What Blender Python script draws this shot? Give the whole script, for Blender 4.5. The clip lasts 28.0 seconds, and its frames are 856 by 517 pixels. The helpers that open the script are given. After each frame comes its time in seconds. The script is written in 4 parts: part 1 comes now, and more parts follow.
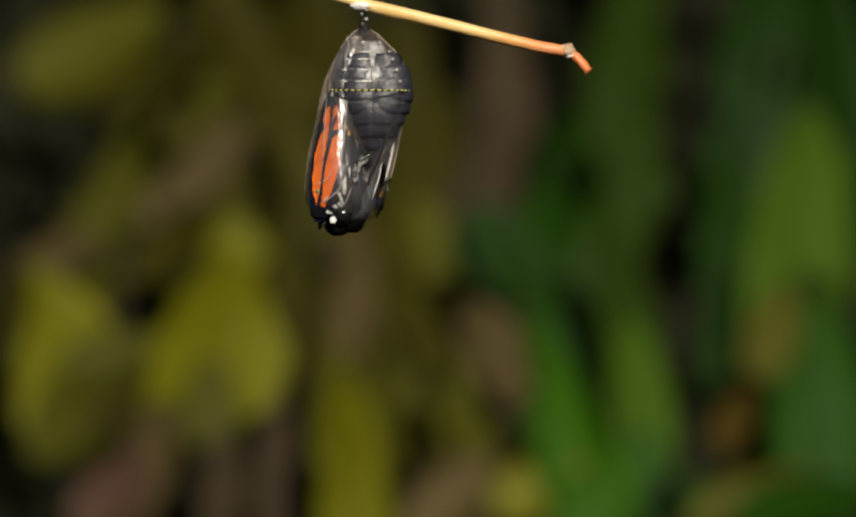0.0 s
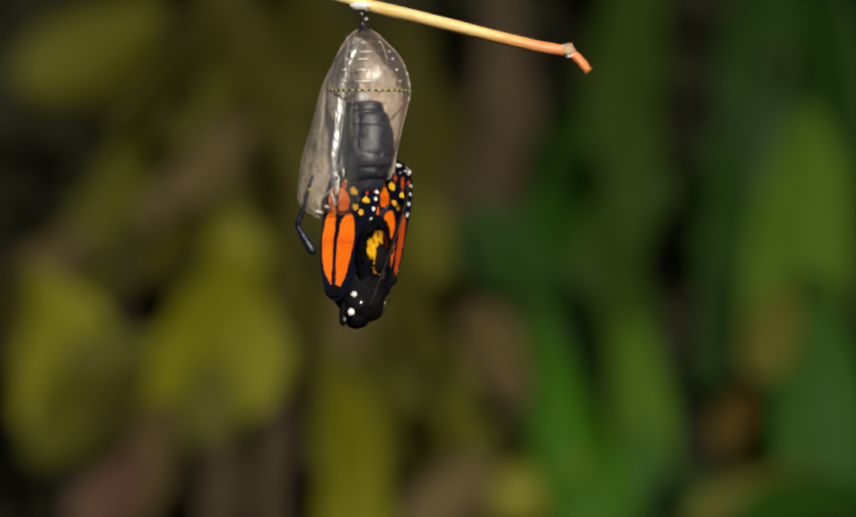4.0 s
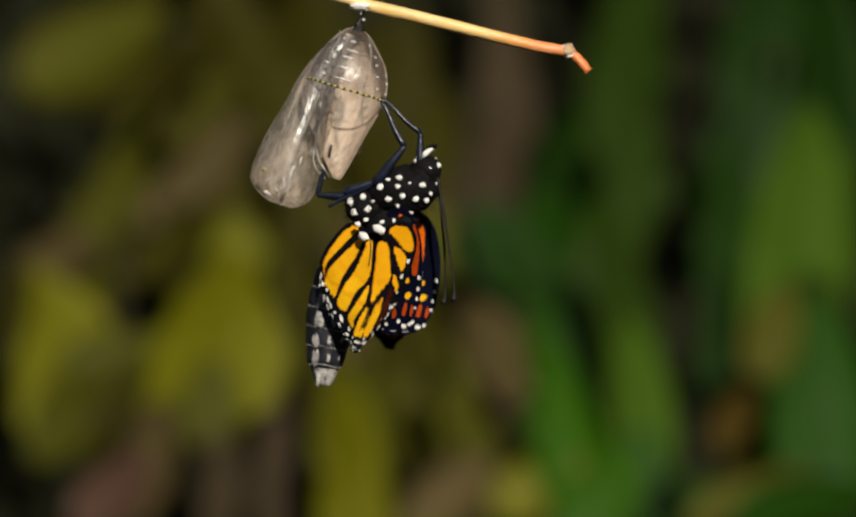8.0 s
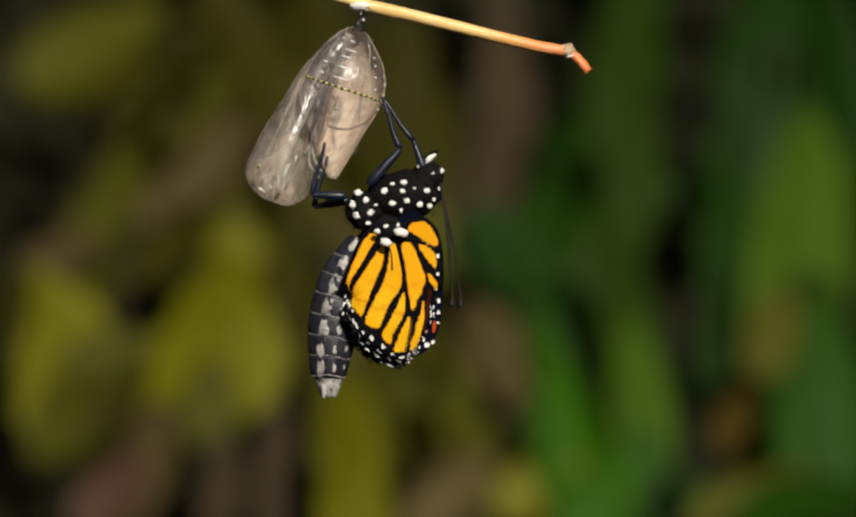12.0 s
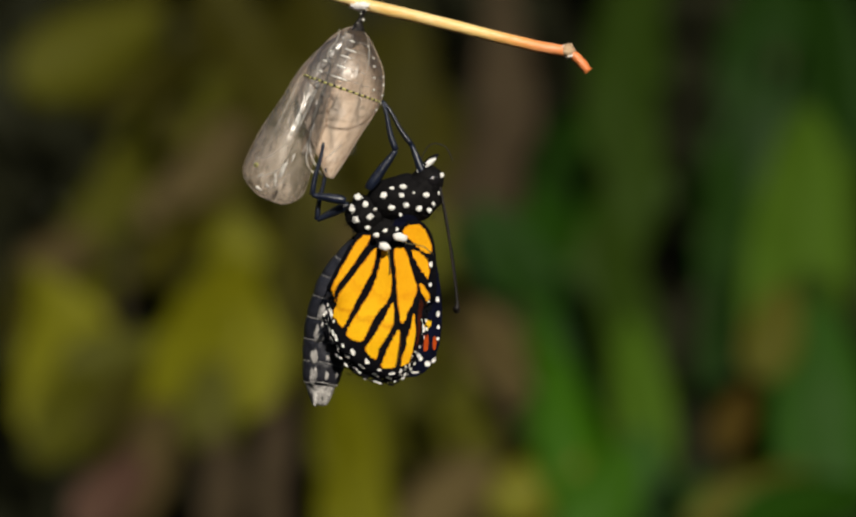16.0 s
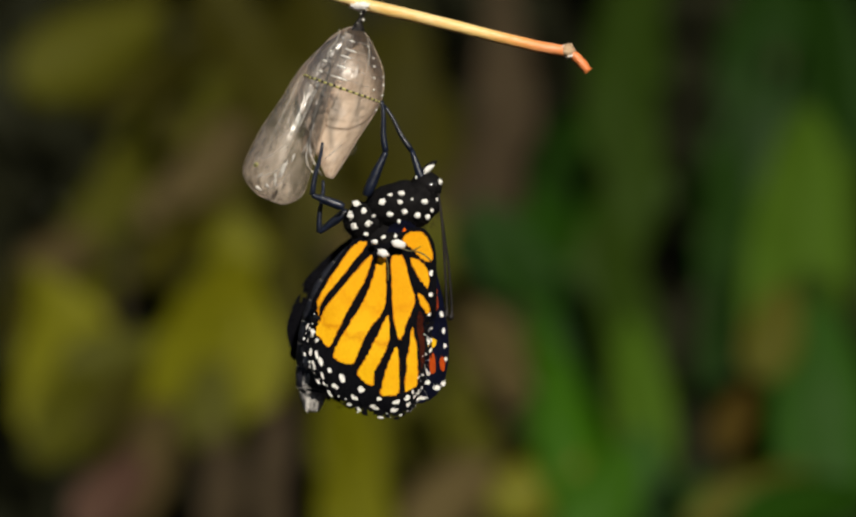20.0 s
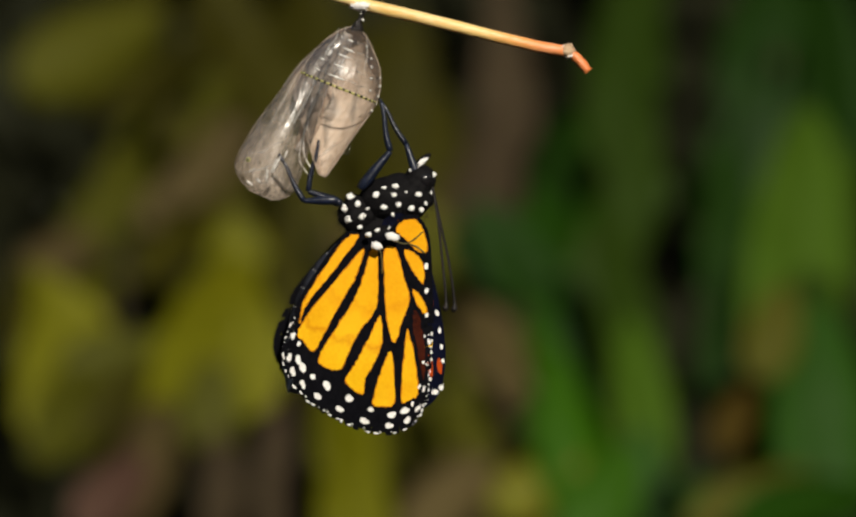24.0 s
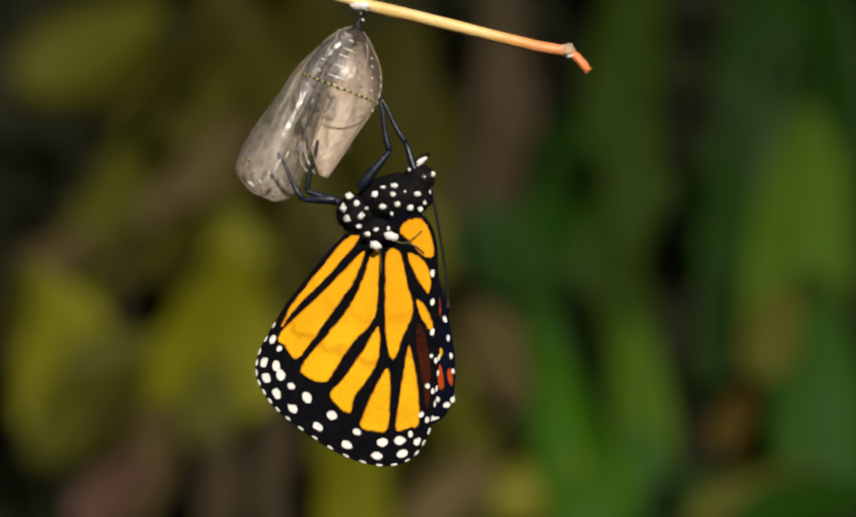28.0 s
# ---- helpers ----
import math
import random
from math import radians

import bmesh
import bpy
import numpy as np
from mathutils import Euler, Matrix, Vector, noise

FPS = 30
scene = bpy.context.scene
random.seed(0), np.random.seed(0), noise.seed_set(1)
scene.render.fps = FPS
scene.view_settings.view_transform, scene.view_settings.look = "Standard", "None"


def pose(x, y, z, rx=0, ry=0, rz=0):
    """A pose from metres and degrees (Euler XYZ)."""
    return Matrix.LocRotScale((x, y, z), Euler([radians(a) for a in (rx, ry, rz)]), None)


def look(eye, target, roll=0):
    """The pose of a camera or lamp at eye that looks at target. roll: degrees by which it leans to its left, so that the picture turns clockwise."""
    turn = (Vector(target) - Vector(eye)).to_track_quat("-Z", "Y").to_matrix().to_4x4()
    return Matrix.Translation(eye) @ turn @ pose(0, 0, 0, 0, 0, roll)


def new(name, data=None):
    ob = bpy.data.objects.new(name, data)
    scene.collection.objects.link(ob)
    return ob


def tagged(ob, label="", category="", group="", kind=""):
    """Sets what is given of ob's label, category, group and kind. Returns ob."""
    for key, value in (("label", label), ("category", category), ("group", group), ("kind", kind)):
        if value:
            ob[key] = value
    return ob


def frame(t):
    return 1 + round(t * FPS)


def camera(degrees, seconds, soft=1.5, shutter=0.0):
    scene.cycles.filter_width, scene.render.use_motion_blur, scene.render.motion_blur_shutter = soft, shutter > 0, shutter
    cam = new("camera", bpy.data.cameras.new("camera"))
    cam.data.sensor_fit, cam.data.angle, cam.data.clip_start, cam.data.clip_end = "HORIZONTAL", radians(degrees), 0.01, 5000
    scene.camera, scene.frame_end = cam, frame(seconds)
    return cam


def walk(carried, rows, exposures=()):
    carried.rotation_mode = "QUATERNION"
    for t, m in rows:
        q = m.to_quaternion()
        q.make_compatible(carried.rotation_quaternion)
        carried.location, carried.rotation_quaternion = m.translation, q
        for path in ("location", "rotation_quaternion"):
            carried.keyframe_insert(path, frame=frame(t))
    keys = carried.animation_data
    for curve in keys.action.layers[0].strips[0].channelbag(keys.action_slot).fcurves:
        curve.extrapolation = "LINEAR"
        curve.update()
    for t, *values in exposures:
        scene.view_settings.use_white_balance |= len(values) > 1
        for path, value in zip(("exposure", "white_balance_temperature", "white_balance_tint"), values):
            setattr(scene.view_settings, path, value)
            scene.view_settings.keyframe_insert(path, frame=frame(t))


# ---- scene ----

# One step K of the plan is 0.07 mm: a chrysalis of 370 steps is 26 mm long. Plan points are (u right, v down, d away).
K = 0.00007
EYE_BACK = 0.3112
HEIGHT = 1.0

cam = camera(20.0, 28.0, soft=2.2)
cam.data.dof.use_dof = True
cam.data.dof.focus_distance = EYE_BACK - 0.008
cam.data.dof.aperture_fstop = 15.0
STILL = look((0, -EYE_BACK, HEIGHT), (0, 0, HEIGHT))
walk(cam, [(0.0, STILL), (28.0, STILL)], [(0.0, 0.0, 7000, 8), (28.0, 0.0, 7000, 8)])


def spot(u, v, d=0.0):
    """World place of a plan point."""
    return Vector(((u - 784) * K, d * K, HEIGHT + (473.5 - v) * K))


def step(u, v, d=0.0):
    """A plan offset as a vector."""
    return Vector((u * K, d * K, -v * K))


def behind(u, v, b):
    """The place b metres behind the twig on the line from the eye through a plan point."""
    p = spot(u, v)
    eye = Vector((0, -EYE_BACK, HEIGHT))
    return eye + (p - eye) * ((EYE_BACK + b) / EYE_BACK)


# ---- light ----
SUN_UP, SUN_TURN = 27.0, 14.0
world = bpy.data.worlds.new("sky")
scene.world = world
world.use_nodes = True
wn = world.node_tree
sky = wn.nodes.new("ShaderNodeTexSky")
sky.sky_type = "NISHITA"
sky.sun_disc = False
sky.sun_elevation = radians(SUN_UP)
sky.sun_rotation = radians(180 - SUN_TURN)
wn.nodes["Background"].inputs["Strength"].default_value = 0.05
wn.links.new(sky.outputs[0], wn.nodes["Background"].inputs["Color"])
sun = new("sun", bpy.data.lights.new("sun", "SUN"))
sun.data.energy = 4.2
sun.data.angle = radians(0.6)
sun.data.color = (1.0, 0.95, 0.88)
to_sun = Vector((math.sin(radians(SUN_TURN)) * math.cos(radians(SUN_UP)),
                 -math.cos(radians(SUN_TURN)) * math.cos(radians(SUN_UP)), math.sin(radians(SUN_UP))))
sun.matrix_world = look(Vector((0, 0, HEIGHT)) + to_sun * 3, (0, 0, HEIGHT))


# ---- materials ----
def material(name, low, high, size, rough=0.5, bump=0.1, metal=0.0, coat=0.0, fine=4.0, sheer=0.0, through_light=0.0, stretch=(1, 1, 1), mottle=0.5, specular=0.5, gloss=0.0, sheen=0.34, patch=0.09, jitter=0.25):
    """Two colours mixed by noise at two scales; size in metres of the coarse grain. sheer: how clear it is."""
    m = bpy.data.materials.new(name)
    m.use_nodes = True
    n, l = m.node_tree.nodes, m.node_tree.links
    n.clear()
    out = n.new("ShaderNodeOutputMaterial")
    bsdf = n.new("ShaderNodeBsdfPrincipled")
    co = n.new("ShaderNodeTexCoord")
    mp = n.new("ShaderNodeMapping")
    mp.inputs["Scale"].default_value = [1 / size * s for s in stretch]
    l.new(co.outputs["Object"], mp.inputs["Vector"])
    a = n.new("ShaderNodeTexNoise")
    a.inputs["Scale"].default_value = 1.0
    a.inputs["Detail"].default_value = 4
    b = n.new("ShaderNodeTexNoise")
    b.inputs["Scale"].default_value = fine
    b.inputs["Detail"].default_value = 3
    for x in (a, b):
        l.new(mp.outputs[0], x.inputs["Vector"])
    info = n.new("ShaderNodeObjectInfo")
    mix = n.new("ShaderNodeMath")
    mix.operation = "MULTIPLY_ADD"
    mix.inputs[1].default_value = mottle
    l.new(b.outputs["Fac"], mix.inputs[0])
    l.new(a.outputs["Fac"], mix.inputs[2])
    shift = n.new("ShaderNodeMath")
    shift.operation = "MULTIPLY_ADD"
    shift.inputs[1].default_value = jitter
    l.new(info.outputs["Random"], shift.inputs[0])
    l.new(mix.outputs[0], shift.inputs[2])
    ramp = n.new("ShaderNodeValToRGB")
    ramp.color_ramp.elements[0].position = 0.5 - (0.12 if jitter == 0 else 0)
    ramp.color_ramp.elements[1].position = (1.15 if mottle > 0.5 else 1.0) - (0.12 if jitter == 0 else 0)
    ramp.color_ramp.elements[0].color = (*low, 1)
    ramp.color_ramp.elements[1].color = (*high, 1)
    l.new(shift.outputs[0], ramp.inputs[0])
    l.new(ramp.outputs[0], bsdf.inputs["Base Color"])
    bsdf.inputs["Roughness"].default_value = rough
    bsdf.inputs["Metallic"].default_value = metal
    bsdf.inputs["Coat Weight"].default_value = coat
    bsdf.inputs["Coat Roughness"].default_value = 0.12
    bsdf.inputs["Specular IOR Level"].default_value = specular
    if bump:
        bp = n.new("ShaderNodeBump")
        bp.inputs["Strength"].default_value = bump
        bp.inputs["Distance"].default_value = size * 0.2
        l.new(mix.outputs[0], bp.inputs["Height"])
        l.new(bp.outputs[0], bsdf.inputs["Normal"])
    last = bsdf.outputs[0]
    if through_light:
        tr = n.new("ShaderNodeBsdfTranslucent")
        l.new(ramp.outputs[0], tr.inputs["Color"])
        ms = n.new("ShaderNodeMixShader")
        ms.inputs[0].default_value = through_light
        l.new(last, ms.inputs[1])
        l.new(tr.outputs[0], ms.inputs[2])
        last = ms.outputs[0]
    if sheer:
        tp = n.new("ShaderNodeBsdfTransparent")
        ms = n.new("ShaderNodeMixShader")
        fac = n.new("ShaderNodeMapRange")
        fac.inputs["From Min"].default_value = 0.45
        fac.inputs["From Max"].default_value = 1.05
        fac.inputs["To Min"].default_value = min(1.0, sheer + patch * 0.55)
        fac.inputs["To Max"].default_value = max(0.0, sheer - patch * 1.3)
        l.new(mix.outputs[0], fac.inputs["Value"])
        l.new(fac.outputs[0], ms.inputs[0])
        l.new(last, ms.inputs[1])
        l.new(tp.outputs[0], ms.inputs[2])
        last = ms.outputs[0]
    if gloss:
        gl = n.new("ShaderNodeBsdfGlossy")
        gl.inputs["Roughness"].default_value = sheen
        fr = n.new("ShaderNodeLayerWeight")
        fr.inputs["Blend"].default_value = 0.25
        for node in (gl, fr):
            l.new(bp.outputs[0], node.inputs["Normal"])
        rise = n.new("ShaderNodeMath")
        rise.operation = "MULTIPLY_ADD"
        rise.inputs[1].default_value, rise.inputs[2].default_value = gloss * 5, gloss
        l.new(fr.outputs["Facing"], rise.inputs[0])
        ms = n.new("ShaderNodeMixShader")
        l.new(rise.outputs[0], ms.inputs[0])
        l.new(last, ms.inputs[1])
        l.new(gl.outputs[0], ms.inputs[2])
        last = ms.outputs[0]
    l.new(last, out.inputs["Surface"])
    return m


BLACK = material("wing_black", (0.0012, 0.0012, 0.002), (0.005, 0.005, 0.007), 0.0012, 0.8, 0.25, specular=0.03, jitter=0.0)
NAVY = material("wing_blue_black", (0.001, 0.0012, 0.003), (0.003, 0.004, 0.015), 0.004, 0.7, 0.2, specular=0.03, jitter=0.0)
ORANGE = material("wing_amber", (0.87, 0.405, 0.006), (0.975, 0.595, 0.017), 0.008, 0.6, 0.06, fine=14, through_light=0.15, specular=0.08, jitter=0.0)
DEEP = material("wing_deep_orange", (0.72, 0.10, 0.003), (0.88, 0.19, 0.005), 0.006, 0.6, 0.08, fine=14, through_light=0.15, specular=0.06, jitter=0.0)
WHITE = material("wing_white", (0.72, 0.71, 0.68), (0.86, 0.85, 0.82), 0.0006, 0.6, 0.2, jitter=0.0)
OCHRE = material("wing_ochre", (0.46, 0.13, 0.003), (0.66, 0.24, 0.005), 0.001, 0.6, 0.1, specular=0.1, jitter=0.0)
# Near-black red: orange wing underside with its shadow put into the colour.
SHADED_RUST = material("wing_rust", (0.016, 0.003, 0.002), (0.055, 0.009, 0.003), 0.002, 0.6, 0.15, specular=0.04, jitter=0.0)
BRICK = material("wing_brick", (0.26, 0.032, 0.004), (0.44, 0.06, 0.005), 0.002, 0.6, 0.15, specular=0.05, jitter=0.0)
FUR = material("body_black", (0.0015, 0.0015, 0.002), (0.008, 0.0075, 0.008), 0.0007, 0.7, 0.6, specular=0.08)
EYE = material("eye_black", (0.004, 0.004, 0.005), (0.012, 0.011, 0.012), 0.0004, 0.18, 0.2)
LEG = material("leg_blue_black", (0.002, 0.003, 0.005), (0.010, 0.015, 0.034), 0.0007, 0.3, 0.3)
BELLY = material("abdomen_grey", (0.003, 0.0032, 0.006), (0.031, 0.032, 0.042), 0.0012, 0.36, 0.5, fine=6, specular=0.5)
PALE = material("abdomen_pale", (0.06, 0.058, 0.06), (0.52, 0.50, 0.48), 0.0009, 0.6, 0.6, fine=4, specular=0.3)
CLEAR = material("shell_clear", (0.20, 0.20, 0.23), (0.34, 0.33, 0.36), 0.0034, 0.22, 0.25, sheer=0.986, patch=0.025, stretch=(1.6, 1.6, 0.45), gloss=0.026)
FILM = material("flap_film", (0.24, 0.23, 0.24), (0.40, 0.38, 0.38), 0.0060, 0.25, 0.35, sheer=0.975, patch=0.05, stretch=(1.8, 1.8, 0.4), gloss=0.045, sheen=0.24, fine=2.5)
MILKY = material("shell_milky", (0.66, 0.46, 0.33), (0.92, 0.75, 0.60), 0.0032, 0.3, 0.6, sheer=0.45, patch=0.20, stretch=(1.6, 1.6, 0.5), through_light=0.25)
MISTY = material("flap_misty", (0.66, 0.47, 0.35), (0.92, 0.77, 0.63), 0.0040, 0.3, 0.6, sheer=0.80, patch=0.28, stretch=(1.6, 1.6, 0.6), through_light=0.25)
# Near-white for highlights built as shapes on the shell, and for pale knobs.
GLINT = material("shell_glint", (0.66, 0.62, 0.57), (0.9, 0.87, 0.82), 0.0012, 0.2, 0.3, sheer=0.42, patch=0.3)
RIDGE = material("shell_ridge", (0.40, 0.37, 0.34), (0.7, 0.66, 0.6), 0.001, 0.25, 0.2, sheer=0.80)
GOLD = material("gold_bead", (0.30, 0.29, 0.04), (0.62, 0.60, 0.20), 0.0005, 0.35, 0.2, metal=0.3)
JET = material("stalk_black", (0.005, 0.004, 0.004), (0.02, 0.017, 0.016), 0.0006, 0.5, 0.5, specular=0.25)
SILK = material("silk_white", (0.72, 0.68, 0.64), (0.9, 0.87, 0.84), 0.0004, 0.8, 0.5)
VEIN = material("vein_olive", (0.03, 0.027, 0.008), (0.10, 0.085, 0.02), 0.0008, 0.5, 0.2)
SCAR = material("node_scar", (0.30, 0.14, 0.07), (0.62, 0.46, 0.30), 0.0007, 0.8, 0.6)

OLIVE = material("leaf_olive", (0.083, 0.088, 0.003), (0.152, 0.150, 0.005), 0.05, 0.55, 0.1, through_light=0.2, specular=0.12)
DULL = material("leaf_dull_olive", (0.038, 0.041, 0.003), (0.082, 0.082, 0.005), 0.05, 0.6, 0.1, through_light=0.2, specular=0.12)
GREEN = material("leaf_green", (0.009, 0.042, 0.002), (0.018, 0.066, 0.003), 0.05, 0.5, 0.1, through_light=0.2, specular=0.12)
GREY_GREEN = material("leaf_grey_green", (0.016, 0.036, 0.003), (0.027, 0.053, 0.005), 0.05, 0.5, 0.1, through_light=0.2, specular=0.12)
BROWN = material("leaf_dry_brown", (0.040, 0.030, 0.011), (0.083, 0.062, 0.023), 0.04, 0.7, 0.2, specular=0.1)
RED = material("leaf_dry_red", (0.040, 0.017, 0.009), (0.07, 0.032, 0.018), 0.04, 0.7, 0.2)
GOLDEN = material("leaf_ochre", (0.028, 0.020, 0.002), (0.050, 0.032, 0.003), 0.03, 0.7, 0.2, specular=0.1)
# GREEN darkened, so the plant's dim parts have shade in their colour.
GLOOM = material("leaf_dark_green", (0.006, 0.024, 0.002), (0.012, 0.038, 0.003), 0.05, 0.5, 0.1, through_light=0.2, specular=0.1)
LUSH = material("leaf_lush_green", (0.016, 0.066, 0.001), (0.032, 0.104, 0.002), 0.05, 0.5, 0.1, through_light=0.2, specular=0.12)
MOSS = material("leaf_moss_green", (0.032, 0.080, 0.004), (0.058, 0.118, 0.008), 0.05, 0.5, 0.1, through_light=0.2, specular=0.12)
# DULL at about half brightness: shade between leaves put into their colour.
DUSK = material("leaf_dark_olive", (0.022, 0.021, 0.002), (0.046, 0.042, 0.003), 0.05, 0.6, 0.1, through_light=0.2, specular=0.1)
WOOD = material("stem_brown", (0.020, 0.014, 0.008), (0.055, 0.040, 0.022), 0.02, 0.8, 0.4, specular=0.1)
SOIL = material("soil", (0.008, 0.006, 0.004), (0.03, 0.022, 0.015), 0.03, 0.95, 0.6)
# Leaf colour taken down to near black, so deep shade is painted in.
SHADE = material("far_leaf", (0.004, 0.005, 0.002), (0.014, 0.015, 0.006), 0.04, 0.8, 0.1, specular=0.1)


def twig_material():
    """Cream bark that turns orange and red towards the broken end, with fine lengthwise grain."""
    m = material("twig_bark", (0.84, 0.54, 0.17), (0.92, 0.72, 0.38), 0.0012, 0.42, 0.5, stretch=(0.25, 1, 1))
    n, l = m.node_tree.nodes, m.node_tree.links
    bsdf = [x for x in n if x.type == "BSDF_PRINCIPLED"][0]
    old = bsdf.inputs["Base Color"].links[0].from_socket
    co = n.new("ShaderNodeTexCoord")
    sep = n.new("ShaderNodeSeparateXYZ")
    l.new(co.outputs["Object"], sep.inputs[0])
    rng = n.new("ShaderNodeMapRange")
    rng.inputs["From Min"].default_value = (640 - 784) * K
    rng.inputs["From Max"].default_value = (1080 - 784) * K
    l.new(sep.outputs["X"], rng.inputs["Value"])
    ramp = n.new("ShaderNodeValToRGB")
    e = ramp.color_ramp.elements
    e[0].position, e[0].color = 0.0, (1, 1, 1, 1)
    e[1].position, e[1].color = 1.0, (0.90, 0.34, 0.22, 1)
    x = e.new(0.55)
    x.color = (1.0, 0.88, 0.66, 1)
    x = e.new(0.80)
    x.color = (0.98, 0.50, 0.40, 1)
    l.new(rng.outputs[0], ramp.inputs[0])
    mul = n.new("ShaderNodeMix")
    mul.data_type, mul.blend_type = "RGBA", "MULTIPLY"
    mul.inputs[0].default_value = 1.0
    l.new(old, mul.inputs[6])
    l.new(ramp.outputs[0], mul.inputs[7])
    l.new(mul.outputs[2], bsdf.inputs["Base Color"])
    return m


BARK = twig_material()


def root_tone_crease_shade(m, marks, root):
    """A deeper tone at the wing's root and painted shade of thin creases across it, arcs at given distances from the
    root.
    """
    n, l = m.node_tree.nodes, m.node_tree.links
    bsdf = [x for x in n if x.type == "BSDF_PRINCIPLED"][0]
    old = bsdf.inputs["Base Color"].links[0].from_socket
    co = n.new("ShaderNodeTexCoord")
    wob = n.new("ShaderNodeTexNoise")
    wob.inputs["Scale"].default_value = 420
    l.new(co.outputs["Object"], wob.inputs["Vector"])
    ln = n.new("ShaderNodeVectorMath")
    ln.operation = "LENGTH"
    l.new(co.outputs["Object"], ln.inputs[0])
    far = n.new("ShaderNodeMath")
    far.operation = "MULTIPLY_ADD"
    far.inputs[1].default_value = 60 * K
    l.new(wob.outputs["Fac"], far.inputs[0])
    l.new(ln.outputs["Value"], far.inputs[2])
    scale = n.new("ShaderNodeMath")
    scale.operation = "DIVIDE"
    scale.inputs[1].default_value = 400 * K
    l.new(far.outputs[0], scale.inputs[0])
    ramp = n.new("ShaderNodeValToRGB")
    e = ramp.color_ramp.elements
    def ground_tone(x):
        return [a + (1 - a) * min(1, x / 0.8) for a in root] + [1]
    e[0].position, e[0].color = 0.0, ground_tone(0.0)
    e[1].position, e[1].color = 1.0, ground_tone(1.0)
    for where, wide, tone in marks:
        for pos, c in ((where - wide, (1, 1, 1)), (where, tone), (where + wide * 1.6, (1, 1, 1))):
            e.new(pos).color = [a * b for a, b in zip(ground_tone(pos)[:3], c)] + [1]
    l.new(scale.outputs[0], ramp.inputs[0])
    mul = n.new("ShaderNodeMix")
    mul.data_type, mul.blend_type = "RGBA", "MULTIPLY"
    mul.inputs[0].default_value = 1.0
    l.new(old, mul.inputs[6])
    l.new(ramp.outputs[0], mul.inputs[7])
    l.new(mul.outputs[2], bsdf.inputs["Base Color"])


root_tone_crease_shade(ORANGE, ((0.42, 0.03, (0.93, 0.82, 0.8, 1)), (0.60, 0.02, (0.82, 0.64, 0.6, 1)), (0.86, 0.05, (0.96, 0.88, 0.86, 1))), (0.98, 0.72, 0.7))
root_tone_crease_shade(DEEP, ((0.36, 0.03, (0.86, 0.7, 0.7, 1)), (0.62, 0.03, (0.75, 0.55, 0.5, 1))), (1, 0.85, 0.85))


# ---- mesh helpers ----
def part(name, bm, mats, parent=None, label="", flat=False):
    """Links a bmesh as one mesh object, under a thing or a part if given."""
    me = bpy.data.meshes.new(name)
    if not flat:
        for f in bm.faces:
            f.smooth = True
    bm.to_mesh(me)
    bm.free()
    for m in (mats if isinstance(mats, (list, tuple)) else [mats]):
        me.materials.append(m)
    ob = new(name, me)
    if parent:
        ob.parent = parent
    if label:
        tagged(ob, label)
    return ob


def share(name, ob, parent, m):
    """Another object on the same mesh."""
    o = new(name, ob.data)
    o.parent = parent
    o.matrix_basis = m
    return o


def tube(points, radii, sides=10, wobble=0.0, bm=None):
    """A closed tapered tube through points."""
    bm = bm or bmesh.new()
    rings = []
    pts = [Vector(p) for p in points]
    for i, p in enumerate(pts):
        t = (pts[min(i + 1, len(pts) - 1)] - pts[max(i - 1, 0)]).normalized()
        a = t.cross(Vector((0, 1, 0.02))).normalized()
        b = t.cross(a)
        ring = []
        for k in range(sides):
            w = 2 * math.pi * k / sides
            r = radii[i] * (1 + wobble * noise.noise(Vector((i * 0.7, k * 1.3, radii[0] * 1e4))))
            ring.append(bm.verts.new(p + (a * math.cos(w) + b * math.sin(w)) * r))
        rings.append(ring)
    for r0, r1 in zip(rings, rings[1:]):
        for k in range(sides):
            bm.faces.new((r0[k], r0[(k + 1) % sides], r1[(k + 1) % sides], r1[k]))
    bm.faces.new(list(reversed(rings[0])))
    bm.faces.new(rings[-1])
    bmesh.ops.recalc_face_normals(bm, faces=bm.faces)
    return bm


def curve(points, n=5):
    """Catmull-Rom through an open row of points."""
    p = [Vector(x) for x in points]
    p = [p[0] * 2 - p[1]] + p + [p[-1] * 2 - p[-2]]
    out = []
    for i in range(1, len(p) - 2):
        for k in range(n):
            t = k / n
            out.append(0.5 * ((2 * p[i]) + (p[i + 1] - p[i - 1]) * t + (2 * p[i - 1] - 5 * p[i] + 4 * p[i + 1] - p[i + 2]) * t * t
                              + (3 * p[i] - p[i - 1] - 3 * p[i + 1] + p[i + 2]) * t ** 3))
    return out + [p[-2]]


def ball(rx, ry, rz, rough=0.0, seg=20, m=None):
    """An uneven ellipsoid, in steps."""
    bm = bmesh.new()
    bmesh.ops.create_uvsphere(bm, u_segments=seg, v_segments=seg * 2 // 3, radius=1.0)
    for v in bm.verts:
        f = 1 + rough * noise.noise(v.co * 2.3 + Vector((rx, ry, rz)))
        v.co = Vector((v.co.x * rx * K, v.co.y * ry * K, v.co.z * rz * K)) * f
    if m:
        bm.transform(m)
    return bm


